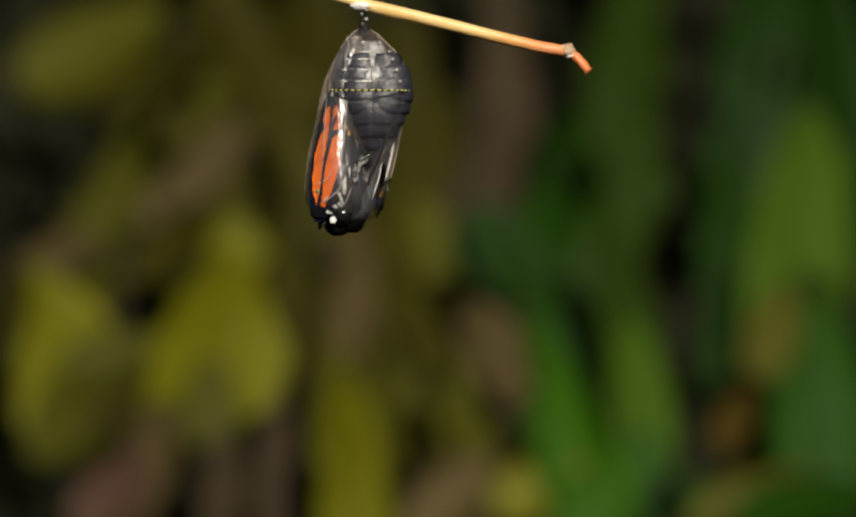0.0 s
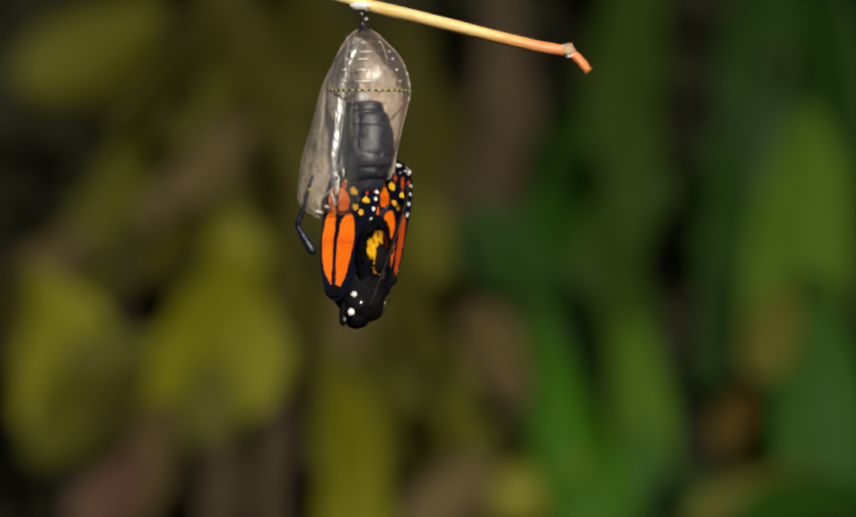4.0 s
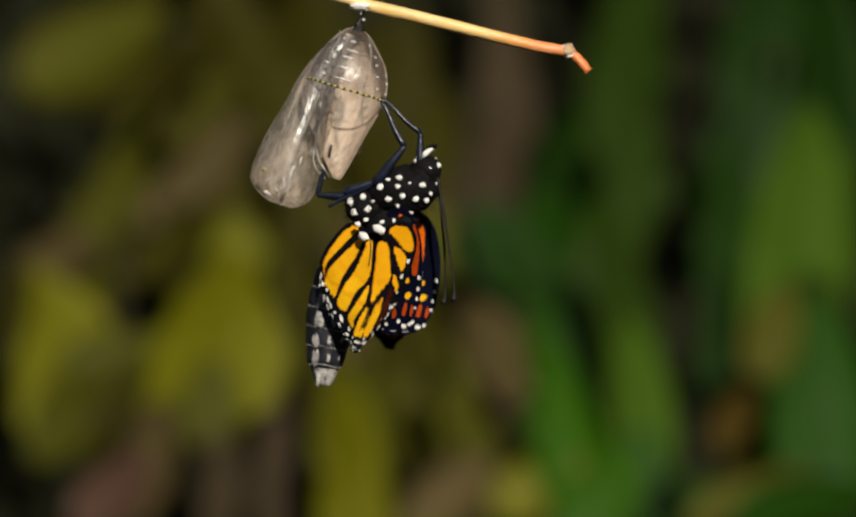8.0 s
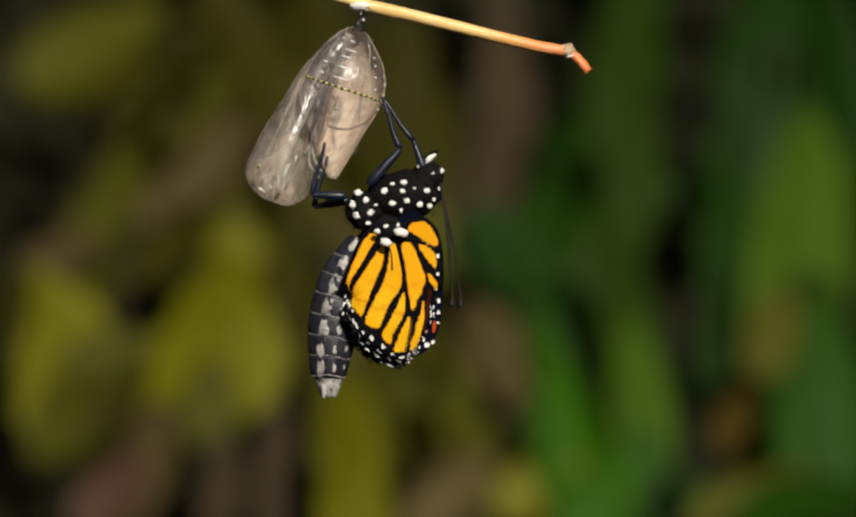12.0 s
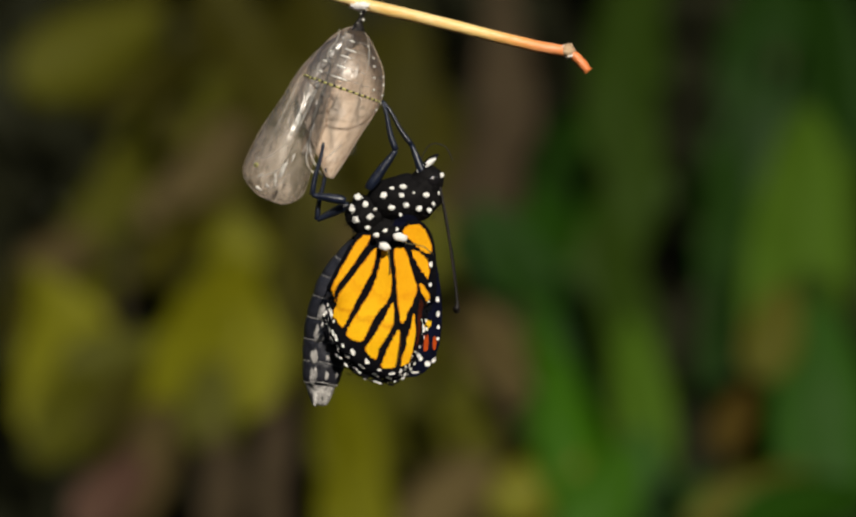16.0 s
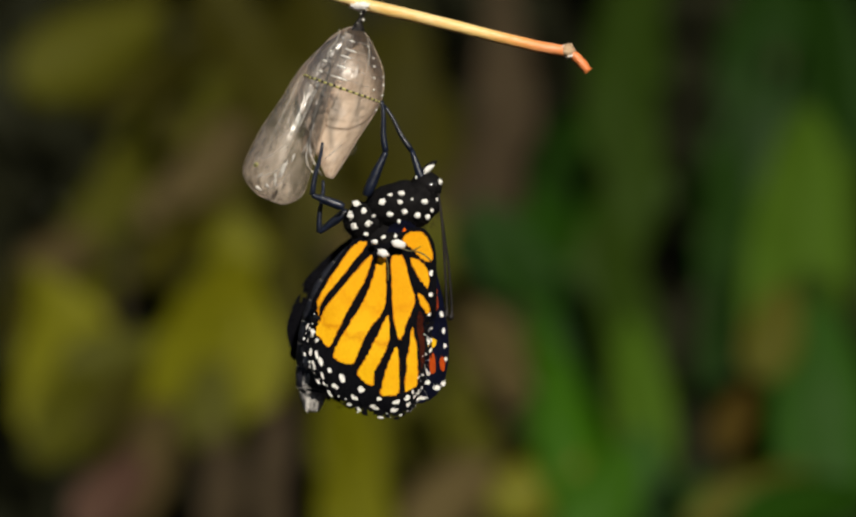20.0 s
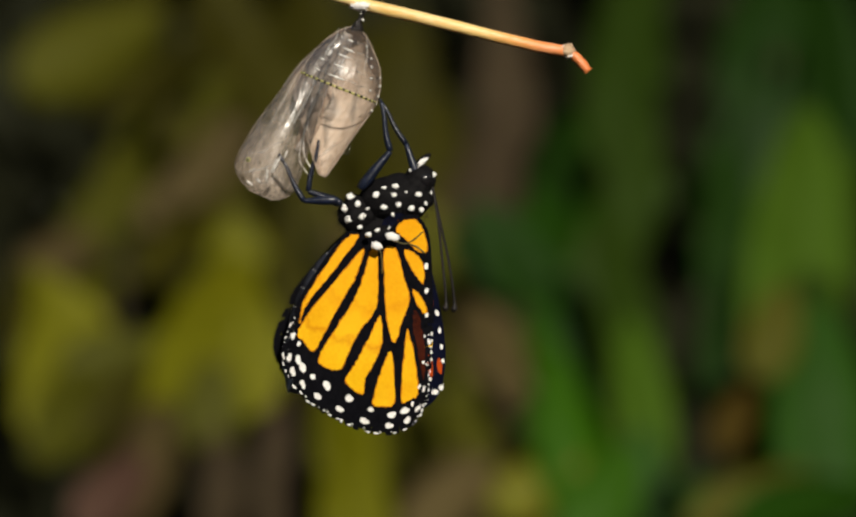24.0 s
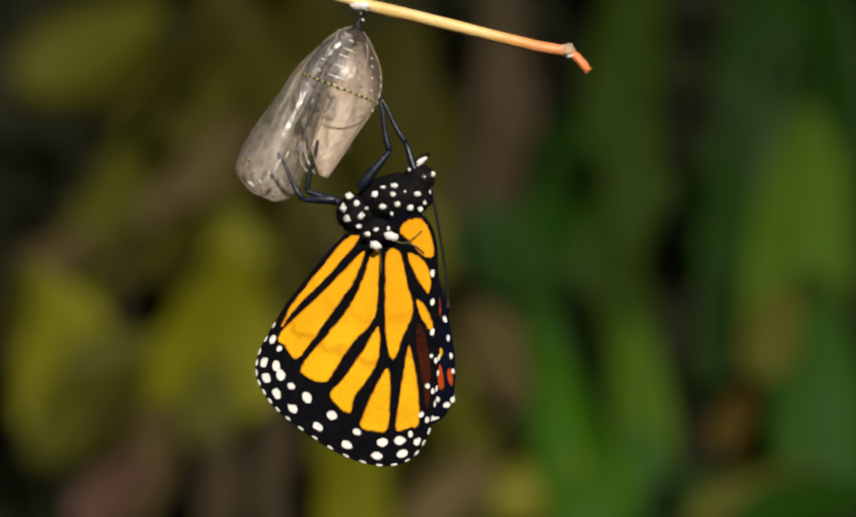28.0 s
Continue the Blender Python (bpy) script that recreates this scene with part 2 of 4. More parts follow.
def smooth(poly, n=3):
    """A closed Catmull-Rom outline."""
    k, out = len(poly), []
    for i in range(k):
        a, b, c, d = (Vector(poly[(i + j - 1) % k]) for j in range(4))
        for s in range(n):
            t = s / n
            out.append(0.5 * (2 * b + (c - a) * t + (2 * a - 5 * b + 4 * c - d) * t * t + (3 * b - a - 3 * c + d) * t ** 3))
    return out


def grow(poly, r):
    """The outline moved outwards by r."""
    k = len(poly)
    area = sum(poly[i].x * poly[(i + 1) % k].y - poly[(i + 1) % k].x * poly[i].y for i in range(k))
    s = 1 if area > 0 else -1
    out = []
    for i in range(k):
        t = (poly[(i + 1) % k] - poly[i - 1])
        nrm = Vector((t.y, -t.x)) * s
        out.append(poly[i] + (nrm.normalized() * r if nrm.length > 1e-6 else Vector((0, 0))))
    return out


def cut(poly, p, nrm):
    """The part of an outline on the side of p to which nrm points."""
    out, k = [], len(poly)
    for i in range(k):
        a, b = poly[i], poly[(i + 1) % k]
        da, db = (a - p).dot(nrm), (b - p).dot(nrm)
        if da >= 0:
            out.append(a)
        if (da >= 0) != (db >= 0):
            out.append(a + (b - a) * (da / (da - db)))
    return out


def oval(u, v, a, b, turn=0.0, n=8, seed=0):
    """A slightly uneven oval outline."""
    c, s = math.cos(radians(turn)), math.sin(radians(turn))
    out = []
    for i in range(n):
        w = 2 * math.pi * i / n
        r = 1 + 0.34 * noise.noise(Vector((u * 0.37 + i * 1.3, v * 0.41, seed)))
        x, y = a * math.cos(w) * r, b * math.sin(w) * r
        out.append(Vector((u + x * c - y * s, v + x * s + y * c)))
    return out


# ---- ground and far growth ----
def ground():
    bm = bmesh.new()
    bmesh.ops.create_grid(bm, x_segments=60, y_segments=60, size=60)
    for v in bm.verts:
        v.co.z = 0.02 * noise.noise(v.co * 1.7)
    tagged(part("ground", bm, SOIL), "dark bare garden soil under the plants", "ground", kind="structure")


ground()


def leaf_mesh(bm, length, width, fold=0.25, curl=0.2, m=Matrix(), rows=9, tip=1.0, mat=0):
    """A pointed leaf along +z from its stalk, with a folded midrib, thin but closed."""
    grid = []
    for i in range(rows + 1):
        t = i / rows
        w = width * 0.5 * (math.sin(math.pi * min(1, t ** 0.8 * 0.97 + 0.02)) ** (0.75 * tip) + 0.02)
        row = []
        for j in range(-2, 3):
            x = w * j / 2 * (1 + 0.06 * noise.noise(Vector((i, j, length * 90))))
            y = abs(j) / 2 * w * fold - curl * length * (t - 0.4) ** 2 + 0.02 * length * noise.noise(Vector((i * 0.8, j, width * 70)))
            row.append((x, y, t * length))
        grid.append(row)
    th = width * 0.012
    sheets = []
    for side in (-1, 1):
        sheets.append([[bm.verts.new(m @ Vector((x, y + side * th, z))) for x, y, z in row] for row in grid])
    for s, vs in enumerate(sheets):
        for i in range(rows):
            for j in range(4):
                q = (vs[i][j], vs[i][j + 1], vs[i + 1][j + 1], vs[i + 1][j])
                bm.faces.new(q if s else tuple(reversed(q))).material_index = mat
    for i in range(rows):
        for j in (0, 4):
            bm.faces.new((sheets[0][i][j], sheets[0][i + 1][j], sheets[1][i + 1][j], sheets[1][i][j])).material_index = mat
    return bm


def far_growth():
    """Uneven leaf bank far behind that closes the view, shade put into its colour."""
    rnd = random.Random(5)
    bm = bmesh.new()
    for i in range(8200):
        x, z = rnd.uniform(-2.2, 2.2), rnd.uniform(0.0, 2.8)
        y = 2.5 + rnd.uniform(0, 0.6)
        m = Matrix.Translation((x, y, z)) @ pose(0, 0, 0, rnd.uniform(-50, 50), rnd.uniform(0, 360), rnd.uniform(-60, 60))
        leaf_mesh(bm, rnd.uniform(0.13, 0.24), rnd.uniform(0.08, 0.14), m=m, rows=2)
    tagged(part("far_foliage", bm, SHADE), "foliage of a bank far behind, coloured near-black for its shade", "foliage", kind="stuff")


def hedge():
    """Unseen hedge added round the camera to close the place and cut skylight."""
    rnd = random.Random(6)
    bm = bmesh.new()
    for i in range(7000):
        a = rnd.uniform(0, 2 * math.pi)
        r = 4.0 + rnd.uniform(0, 0.7)
        z = rnd.uniform(0, 2.6 if math.cos(a - 0.9) < 0.9 else 2.2)
        m = Matrix.Translation((r * math.sin(a), -r * math.cos(a), z)) @ pose(0, 0, 0, rnd.uniform(-50, 50), rnd.uniform(0, 360), rnd.uniform(0, 360))
        leaf_mesh(bm, rnd.uniform(0.25, 0.45), rnd.uniform(0.15, 0.26), m=m, rows=2)
    tagged(part("hedge", bm, SHADE), "unseen near-black hedge added round the place to cut skylight", "hedge", kind="stuff")


far_growth()
hedge()


def stem(name, a, b, bow, r0, r1, parent, mat):
    pts = [a.lerp(b, i / 8) + Vector((bow * math.sin(math.pi * i / 8), 0, 0)) for i in range(9)]
    return part(name, tube(pts, [r0 + (r1 - r0) * i / 8 for i in range(9)], 8, 0.1), mat, parent)


def plant(name, label, category, clumps, stems, stem_mat, seed=1):
    """clumps: u, v of the middle, length and width in steps as seen, lean, distance behind, material; each is a few leaves on one shoot."""
    root = new(name)
    root.location = (0, 1.5, 0)
    inv = Matrix.Translation((0, -1.5, 0))
    rnd = random.Random(seed)
    kinds = {}
    for u, v, ln, wd, lean, b, mat in clumps:
        for k in range(3):
            away = (b + 0.012 * k) * 2.8 * (1.0 - 0.24 * (v - 473) / 473)
            f = (EYE_BACK + away) / EYE_BACK * K
            shape = round(wd / ln * (1.0, 0.8, 0.8)[k] * 8) / 8 or 0.125
            key = (mat.name, shape)
            size = ln * (1.0, 0.8, 0.7)[k] * f
            m = (inv @ Matrix.Translation(behind(u + rnd.gauss(0, 0.16) * wd * (k > 0), v + rnd.gauss(0, 0.12) * ln * (k > 0), away))
                 @ pose(0, 0, 0, 0, lean + rnd.gauss(0, 13) * (k > 0), 0) @ pose(0, 0, 0, rnd.gauss(0, 10), 0, rnd.gauss(0, 12)) @ Matrix.Scale(size, 4))
            if key not in kinds:
                bm = bmesh.new()
                leaf_mesh(bm, 1.0, shape * 0.92, 0.2, 0.15, Matrix.Translation((0, 0, -0.5)), tip=0.7)
                kinds[key] = part("leaf", bm, mat, root)
                kinds[key].matrix_basis = m
            else:
                share("leaf", kinds[key], root, m)
    for u0, v0, u1, v1, w, b, bow in stems:
        b *= 2.8
        f = (EYE_BACK + b) / EYE_BACK * K
        st = stem("stem", behind(u0, v0, b), behind(u1, v1, b), bow * f, w * f / 2, w * f / 3, root, stem_mat)
        st.matrix_basis = inv
    return tagged(root, label, category)


# DUSK leaves carry the shrub's shade: dim depth and dark gaps by colour.
plant("yellowing_shrub", "yellowing olive-green shrub with broad leaves and brown stems", "shrub",
      [(405, 600, 290, 230, 20, .5, OLIVE), (440, 520, 260, 170, -10, .5, OLIVE), (330, 650, 260, 160, 62, .5, OLIVE), (475, 650, 240, 120, 8, .5, OLIVE), (385, 740, 170, 130, 0, .52, DULL),
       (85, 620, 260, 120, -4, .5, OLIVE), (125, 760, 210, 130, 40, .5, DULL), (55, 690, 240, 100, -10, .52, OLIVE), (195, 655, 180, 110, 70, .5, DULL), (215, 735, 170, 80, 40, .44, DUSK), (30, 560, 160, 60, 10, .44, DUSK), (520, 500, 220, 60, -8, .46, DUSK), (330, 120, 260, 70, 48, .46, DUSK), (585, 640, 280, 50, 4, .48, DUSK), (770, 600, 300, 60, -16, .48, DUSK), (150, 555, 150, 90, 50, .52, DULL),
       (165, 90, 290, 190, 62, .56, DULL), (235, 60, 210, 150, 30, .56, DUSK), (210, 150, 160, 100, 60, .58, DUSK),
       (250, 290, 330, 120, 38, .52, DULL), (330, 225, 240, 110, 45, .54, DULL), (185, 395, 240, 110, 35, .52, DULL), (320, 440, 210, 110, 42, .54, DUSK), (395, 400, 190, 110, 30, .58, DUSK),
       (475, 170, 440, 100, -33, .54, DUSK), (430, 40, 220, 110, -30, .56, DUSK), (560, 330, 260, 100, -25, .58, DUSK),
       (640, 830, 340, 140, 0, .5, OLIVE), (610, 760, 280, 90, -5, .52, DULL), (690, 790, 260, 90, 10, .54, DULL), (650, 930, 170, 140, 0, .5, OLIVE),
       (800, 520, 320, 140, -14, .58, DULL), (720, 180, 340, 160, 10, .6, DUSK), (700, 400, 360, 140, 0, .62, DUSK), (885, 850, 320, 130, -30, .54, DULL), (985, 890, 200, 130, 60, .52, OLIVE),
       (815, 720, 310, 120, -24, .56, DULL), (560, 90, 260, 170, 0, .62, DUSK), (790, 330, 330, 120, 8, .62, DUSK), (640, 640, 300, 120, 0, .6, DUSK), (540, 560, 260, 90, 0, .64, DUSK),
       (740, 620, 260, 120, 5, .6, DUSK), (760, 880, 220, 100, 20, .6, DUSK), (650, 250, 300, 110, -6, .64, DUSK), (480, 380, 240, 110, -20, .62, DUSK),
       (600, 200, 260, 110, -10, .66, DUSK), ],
      [(330, 1150, 470, 120, 22, .74, 40), (560, 1150, 420, -60, 20, .74, -30), (230, 1150, 180, 100, 18, .76, 20),
       (760, 1150, 700, -100, 20, .77, -20), (880, 1150, 890, -100, 24, .77, 10)], WOOD, 3)
plant("withered_plant", "withered brown plant with dry curled leaves", "plant",
      [(100, 480, 180, 110, 52, .5, BROWN), (385, 300, 210, 110, 45, .5, BROWN), (320, 355, 170, 90, 45, .52, BROWN), (265, 850, 250, 120, 15, .52, BROWN), (205, 905, 200, 130, 40, .5, RED),
       (395, 900, 230, 90, 0, .54, WOOD), (900, 630, 190, 120, -30, .46, BROWN), (930, 690, 150, 80, -30, .48, BROWN), (915, 120, 340, 100, 5, .6, WOOD), (900, 330, 280, 90, -4, .64, WOOD),
       (825, 915, 210, 120, 50, .5, BROWN), (655, 500, 270, 80, 0, .56, BROWN), (505, 850, 300, 80, 5, .56, WOOD), (850, 420, 240, 90, 0, .62, WOOD), (640, 560, 200, 70, 0, .56, BROWN)],
      [(930, 1150, 940, -60, 24, .88, 10), (380, 1150, 350, 300, 18, .76, 20)], WOOD, 4)
plant("broad_leaved_plant", "lush green plant with tall broad upright leaves", "plant",
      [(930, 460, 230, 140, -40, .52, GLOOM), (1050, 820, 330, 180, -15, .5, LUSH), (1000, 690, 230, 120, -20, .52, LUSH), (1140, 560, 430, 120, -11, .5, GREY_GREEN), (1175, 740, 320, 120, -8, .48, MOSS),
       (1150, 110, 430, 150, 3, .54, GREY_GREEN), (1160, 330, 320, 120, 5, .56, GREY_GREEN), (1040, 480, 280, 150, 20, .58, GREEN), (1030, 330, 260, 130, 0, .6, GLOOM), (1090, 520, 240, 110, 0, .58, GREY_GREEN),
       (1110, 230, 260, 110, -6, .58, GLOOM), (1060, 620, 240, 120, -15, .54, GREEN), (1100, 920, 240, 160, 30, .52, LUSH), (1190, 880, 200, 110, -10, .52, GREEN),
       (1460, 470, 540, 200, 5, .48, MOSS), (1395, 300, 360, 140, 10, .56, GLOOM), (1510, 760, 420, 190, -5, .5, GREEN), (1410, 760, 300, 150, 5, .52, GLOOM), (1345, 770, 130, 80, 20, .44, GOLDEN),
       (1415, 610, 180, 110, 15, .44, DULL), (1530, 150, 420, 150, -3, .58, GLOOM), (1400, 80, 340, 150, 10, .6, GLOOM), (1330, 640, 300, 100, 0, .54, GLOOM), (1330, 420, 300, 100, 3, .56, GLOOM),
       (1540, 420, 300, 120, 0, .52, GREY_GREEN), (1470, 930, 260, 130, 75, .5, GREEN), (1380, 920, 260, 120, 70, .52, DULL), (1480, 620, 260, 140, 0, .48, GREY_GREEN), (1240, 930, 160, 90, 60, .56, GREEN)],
      [(1150, 1150, 1120, 100, 20, .7, 15), (1450, 1150, 1430, 100, 22, .68, -20), (1180, 1150, 1150, 300, 18, .72, 20)], WOOD, 5)


# ---- twig ----
def twig():
    root = new("twig")
    pts = curve([spot(-700, -250, 60), spot(200, -95, 12), spot(520, -32), spot(625, -6), spot(665, 8), spot(760, 30), spot(880, 60),
                 spot(980, 84), spot(1036, 94)], 6)
    n = len(pts) - 1
    rad = [(13.0 - 2.6 * i / n) * K for i in range(n + 1)]
    part("bark", tube(pts, rad, 14, 0.10), BARK, root)
    tip = curve([spot(1032, 92), spot(1046, 97), spot(1062, 112), spot(1078, 131)], 4)
    part("broken_end", tube(tip, [(9.5 - 1.2 * i / 12 + 0.6 * math.sin(i * 2.1)) * K for i in range(13)], 14, 0.25), BARK, root)
    node = ball(13, 13, 13, 0.3, m=Matrix.Translation(spot(1040, 93)))
    part("node", node, SCAR, root, "rough pale brown leaf node")
    rnd = random.Random(3)
    for k in range(6):
        w = rnd.uniform(0, 6.28)
        b = ball(rnd.uniform(2.5, 4.5), 2.5, rnd.uniform(2, 4), 0.3, 8,
                 Matrix.Translation(spot(1040 + 11 * math.cos(w), 93 + 11 * math.sin(w), -7)))
        part("scale", b, SILK if k % 2 else SCAR, root)
    return tagged(root, "thin cream twig reddening towards its broken tip", "twig")


twig()


def silk_pad():
    bm = ball(19, 13, 9, 0.35, 16)
    rnd = random.Random(4)
    ob = part("silk_pad", bm, SILK)
    ob.location = spot(661, 11, -4)
    for k in range(26):
        a = Vector((rnd.uniform(-16, 16), rnd.uniform(-8, 8), rnd.uniform(-4, 4))) * K
        b = a + Vector((rnd.uniform(-16, 16), rnd.uniform(-6, 4), rnd.uniform(-9, 9))) * K
        part("thread", tube([a, (a + b) / 2 + Vector((0, -3 * K, 0)), b], [0.7 * K] * 3, 5), SILK, ob)
    tagged(ob, "white silk pad spun round the twig", "silk")


silk_pad()

# ---- the shell of the chrysalis ----
PIVOT = (663, 20)


def shell_wall(rows, front, skin, depth):
    """Half of a lofted wall: rows of v, left, right; front half towards the viewer or the back half; with thickness."""
    bm = bmesh.new()
    seg, sheets = 18, []
    n = len(rows)
    fine = curve([Vector(r) for r in rows], 4)
    for inner in (0, 1):
        sheet = []
        for i, r in enumerate(fine):
            c, w = (r.y + r.z) / 2, max((r.z - r.y) / 2 - inner * skin, 0.5)
            ring = []
            for k in range(seg + 1):
                a = math.pi * k / seg
                x = -math.cos(a) * w
                y = math.sin(a) * w * depth * (-1 if front else 1)
                q = 1 + 0.018 * noise.noise(Vector((x * 0.03, r.x * 0.022, y * 0.03))) + 0.022 * noise.noise(Vector((a * 4.5, r.x * 0.009, 5.0)))
                ring.append(bm.verts.new(step(c + x * q - PIVOT[0], r.x - PIVOT[1], y * q)))
            sheet.append(ring)
        sheets.append(sheet)
    for s, sheet in enumerate(sheets):
        for i in range(len(sheet) - 1):
            for k in range(seg):
                q = (sheet[i][k], sheet[i][k + 1], sheet[i + 1][k + 1], sheet[i + 1][k])
                bm.faces.new(q if s else tuple(reversed(q)))
    o, i_ = sheets
    for e in (0, len(o) - 1):
        for k in range(seg):
            bm.faces.new((o[e][k], o[e][k + 1], i_[e][k + 1], i_[e][k]))
    for k in (0, seg):
        for i in range(len(o) - 1):
            bm.faces.new((o[i][k], o[i + 1][k], i_[i + 1][k], i_[i][k]))
    bmesh.ops.recalc_face_normals(bm, faces=bm.faces)
    return bm


CASE = [(50, 660, 671), (62, 643, 692), (80, 628, 711), (105, 615, 733), (130, 606, 745), (150, 601, 750), (170, 602, 752),
        (190, 600, 748), (212, 606, 743), (235, 622, 737), (262, 644, 731), (290, 668, 726), (328, 700, 716)]
FLAP = [(66, 642, 662), (88, 624, 668), (112, 610, 666), (135, 600, 662), (158, 592, 660), (185, 585, 661), (215, 580, 665), (255, 571, 670), (300, 562, 676), (345, 557, 680),
        (370, 560, 680), (386, 572, 672), (397, 590, 660), (403, 606, 648)]


LID = [(232, 690, 739), (262, 676, 731), (300, 664, 722), (335, 654, 714), (365, 642, 704), (388, 628, 690), (402, 614, 674), (410, 612, 650)]


def glide_edge(rows, v):
    """The right edge of a wall at height v."""
    for a, b in zip(rows, rows[1:]):
        if a[0] <= v <= b[0]:
            return a[2] + (b[2] - a[2]) * (v - a[0]) / (b[0] - a[0])
    return rows[-1][2]


def shell():
    root = new("chrysalis_shell")
    root.location = spot(*PIVOT)
    part("front_wall", shell_wall(CASE, True, 1.5, 0.92), CLEAR, root, "clear glossy membrane with fine rings")
    part("back_wall", shell_wall(CASE, False, 2.5, 0.92), MILKY, root, "milky beige membrane")
    stalk = curve([step(2, -6), step(3, 12), step(2, 24), step(5, 36)], 4)
    rnd = random.Random(21)
    for k in range(12):
        w = rnd.uniform(-1.2, 1.2)
        part("stalk_knob", ball(rnd.uniform(1.6, 3.4), 2.2, rnd.uniform(1.4, 3.0), 0.5, 8, Matrix.Translation(step(3 + 5 * math.sin(w), -3 + 3 * k, -5 * math.cos(w)))), GLINT if k % 3 == 0 else JET, root)
    part("stalk", tube(stalk, [6 * K, 5 * K, 4.4 * K, 4 * K, 4 * K, 4.5 * K, 5 * K, 6 * K, 7 * K, 8.5 * K, 10 * K, 12 * K, 13 * K], 10, 0.3), JET, root, "knobbly black stalk")
    for v, l, r, th in ((74, 634, 702, 1.0), (92, 622, 722, 1.1), (106, 615, 733, 1.1), (126, 607, 743, 1.2), (147, 602, 749, 1.3), (187, 601, 748, 0.6)):
        c, w = (l + r) / 2, (r - l) / 2 + 0.6
        pts = [step(c - math.cos(a) * w - PIVOT[0], v + 5 * math.sin(a) + 1.6 * noise.noise(Vector((a * 5, v, 1))) - PIVOT[1], -math.sin(a) * w * 0.92)
               for a in [math.pi * (0.10 + 0.8 * k / 40) for k in range(41)]]
        part("ring_ridge", tube(pts, [th * K * max(0.15, 0.5 + 1.4 * noise.noise(Vector((k * 0.45, v, 0)))) for k in range(41)], 6), RIDGE, root)
        if v < 160:
            # Bright dashes on the rings: highlights modelled as pale ridges.
            for mid, long in ((0.47, 0.17), (0.78, 0.035), (0.30, 0.05)):
                long *= 0.8 + 0.5 * noise.noise(Vector((v * 0.37, mid * 9, 4.0)))
                dash = [step(c - math.cos(a) * (w + 0.8) - PIVOT[0], v + 2 + 5 * math.sin(a) - PIVOT[1], -math.sin(a) * (w + 0.8) * 0.92)
                        for a in [math.pi * (mid + 0.03 * noise.noise(Vector((v, mid, 0))) + long * (k / 10 - 0.5)) for k in range(11)]]
                part("ring_glint", tube(dash, [K * (0.4 + 2.9 * math.sin(math.pi * k / 10) * (0.7 + 0.6 * noise.noise(Vector((k * 0.8, v, 5))))) for k in range(11)], 6), GLINT, root)
    for k in range(5):
        v = 122 + 15 * k + 9 * noise.noise(Vector((k * 1.7, 0, 3)))
        edge = glide_edge(CASE, v)
        part("edge_pimple", ball(2.2 + 1.5 * abs(noise.noise(Vector((k * 0.9, 2, 0)))), 4, 2.6, 0.6, 8, Matrix.Translation(step(edge - 1.0 - PIVOT[0], v - PIVOT[1], -8))), GLINT, root)
    band = [step(676 - math.cos(a) * 75.5 - PIVOT[0], 166 + 4 * math.sin(a) - PIVOT[1], -math.sin(a) * 75.5 * 0.92) for a in [math.pi * (0.12 + 0.8 * k / 30) for k in range(31)]]
    part("bead_band", tube(band, [1.5 * K] * 31, 6, 0.3), GOLD, root)
    for pts, r in (([(636, 66, -16), (640, 88, -34), (634, 112, -44), (638, 140, -50)], 2.2), ([(648, 58, -14), (652, 80, -36), (646, 104, -52)], 1.6), ([(690, 64, -20), (704, 92, -44), (712, 128, -52)], 1.6),
                   ([(712, 262, -12), (700, 284, -24), (690, 300, -18)], 2.2)):
        m = 5 * (len(pts) - 1) + 1
        part("crease", tube(curve([step(u - PIVOT[0], v - PIVOT[1], d) for u, v, d in pts], 5), [r * K * (0.3 + 0.9 * math.sin(math.pi * k / (m - 1)) * (0.8 + 0.6 * noise.noise(Vector((k * 0.5, r, 3))))) for k in range(m)], 7), RIDGE, root)
    gold = part("gold_bead", ball(2.7, 2.2, 2.1, 0.5, 8), GOLD, root)
    dark = part("black_bead", ball(2.8, 2.5, 2.5, 0.2, 8), JET, root)
    for k in range(32):
        a = math.pi * (0.12 + 0.80 * k / 31)
        m = Matrix.Translation(step(676 - math.cos(a) * 76 - PIVOT[0], 166 + 4 * math.sin(a) + 1.2 * noise.noise(Vector((k * 0.8, 0, 0))) - PIVOT[1], -math.sin(a) * 76 * 0.92)) @ pose(0, 0, 0, 0, 40 * noise.noise(Vector((k * 1.3, 3, 0))), 0)
        o = (gold, dark)[k % 2]
        if k < 2:
            o.matrix_basis = m
        else:
            share(o.name.split(".")[0], o, root, m)
    flap = part("flap", shell_wall(FLAP, True, 1.5, 0.95), FILM, root, "clear split flap that cased the head and legs")
    part("flap_back", shell_wall(FLAP, False, 2.5, 0.8), MISTY, flap)
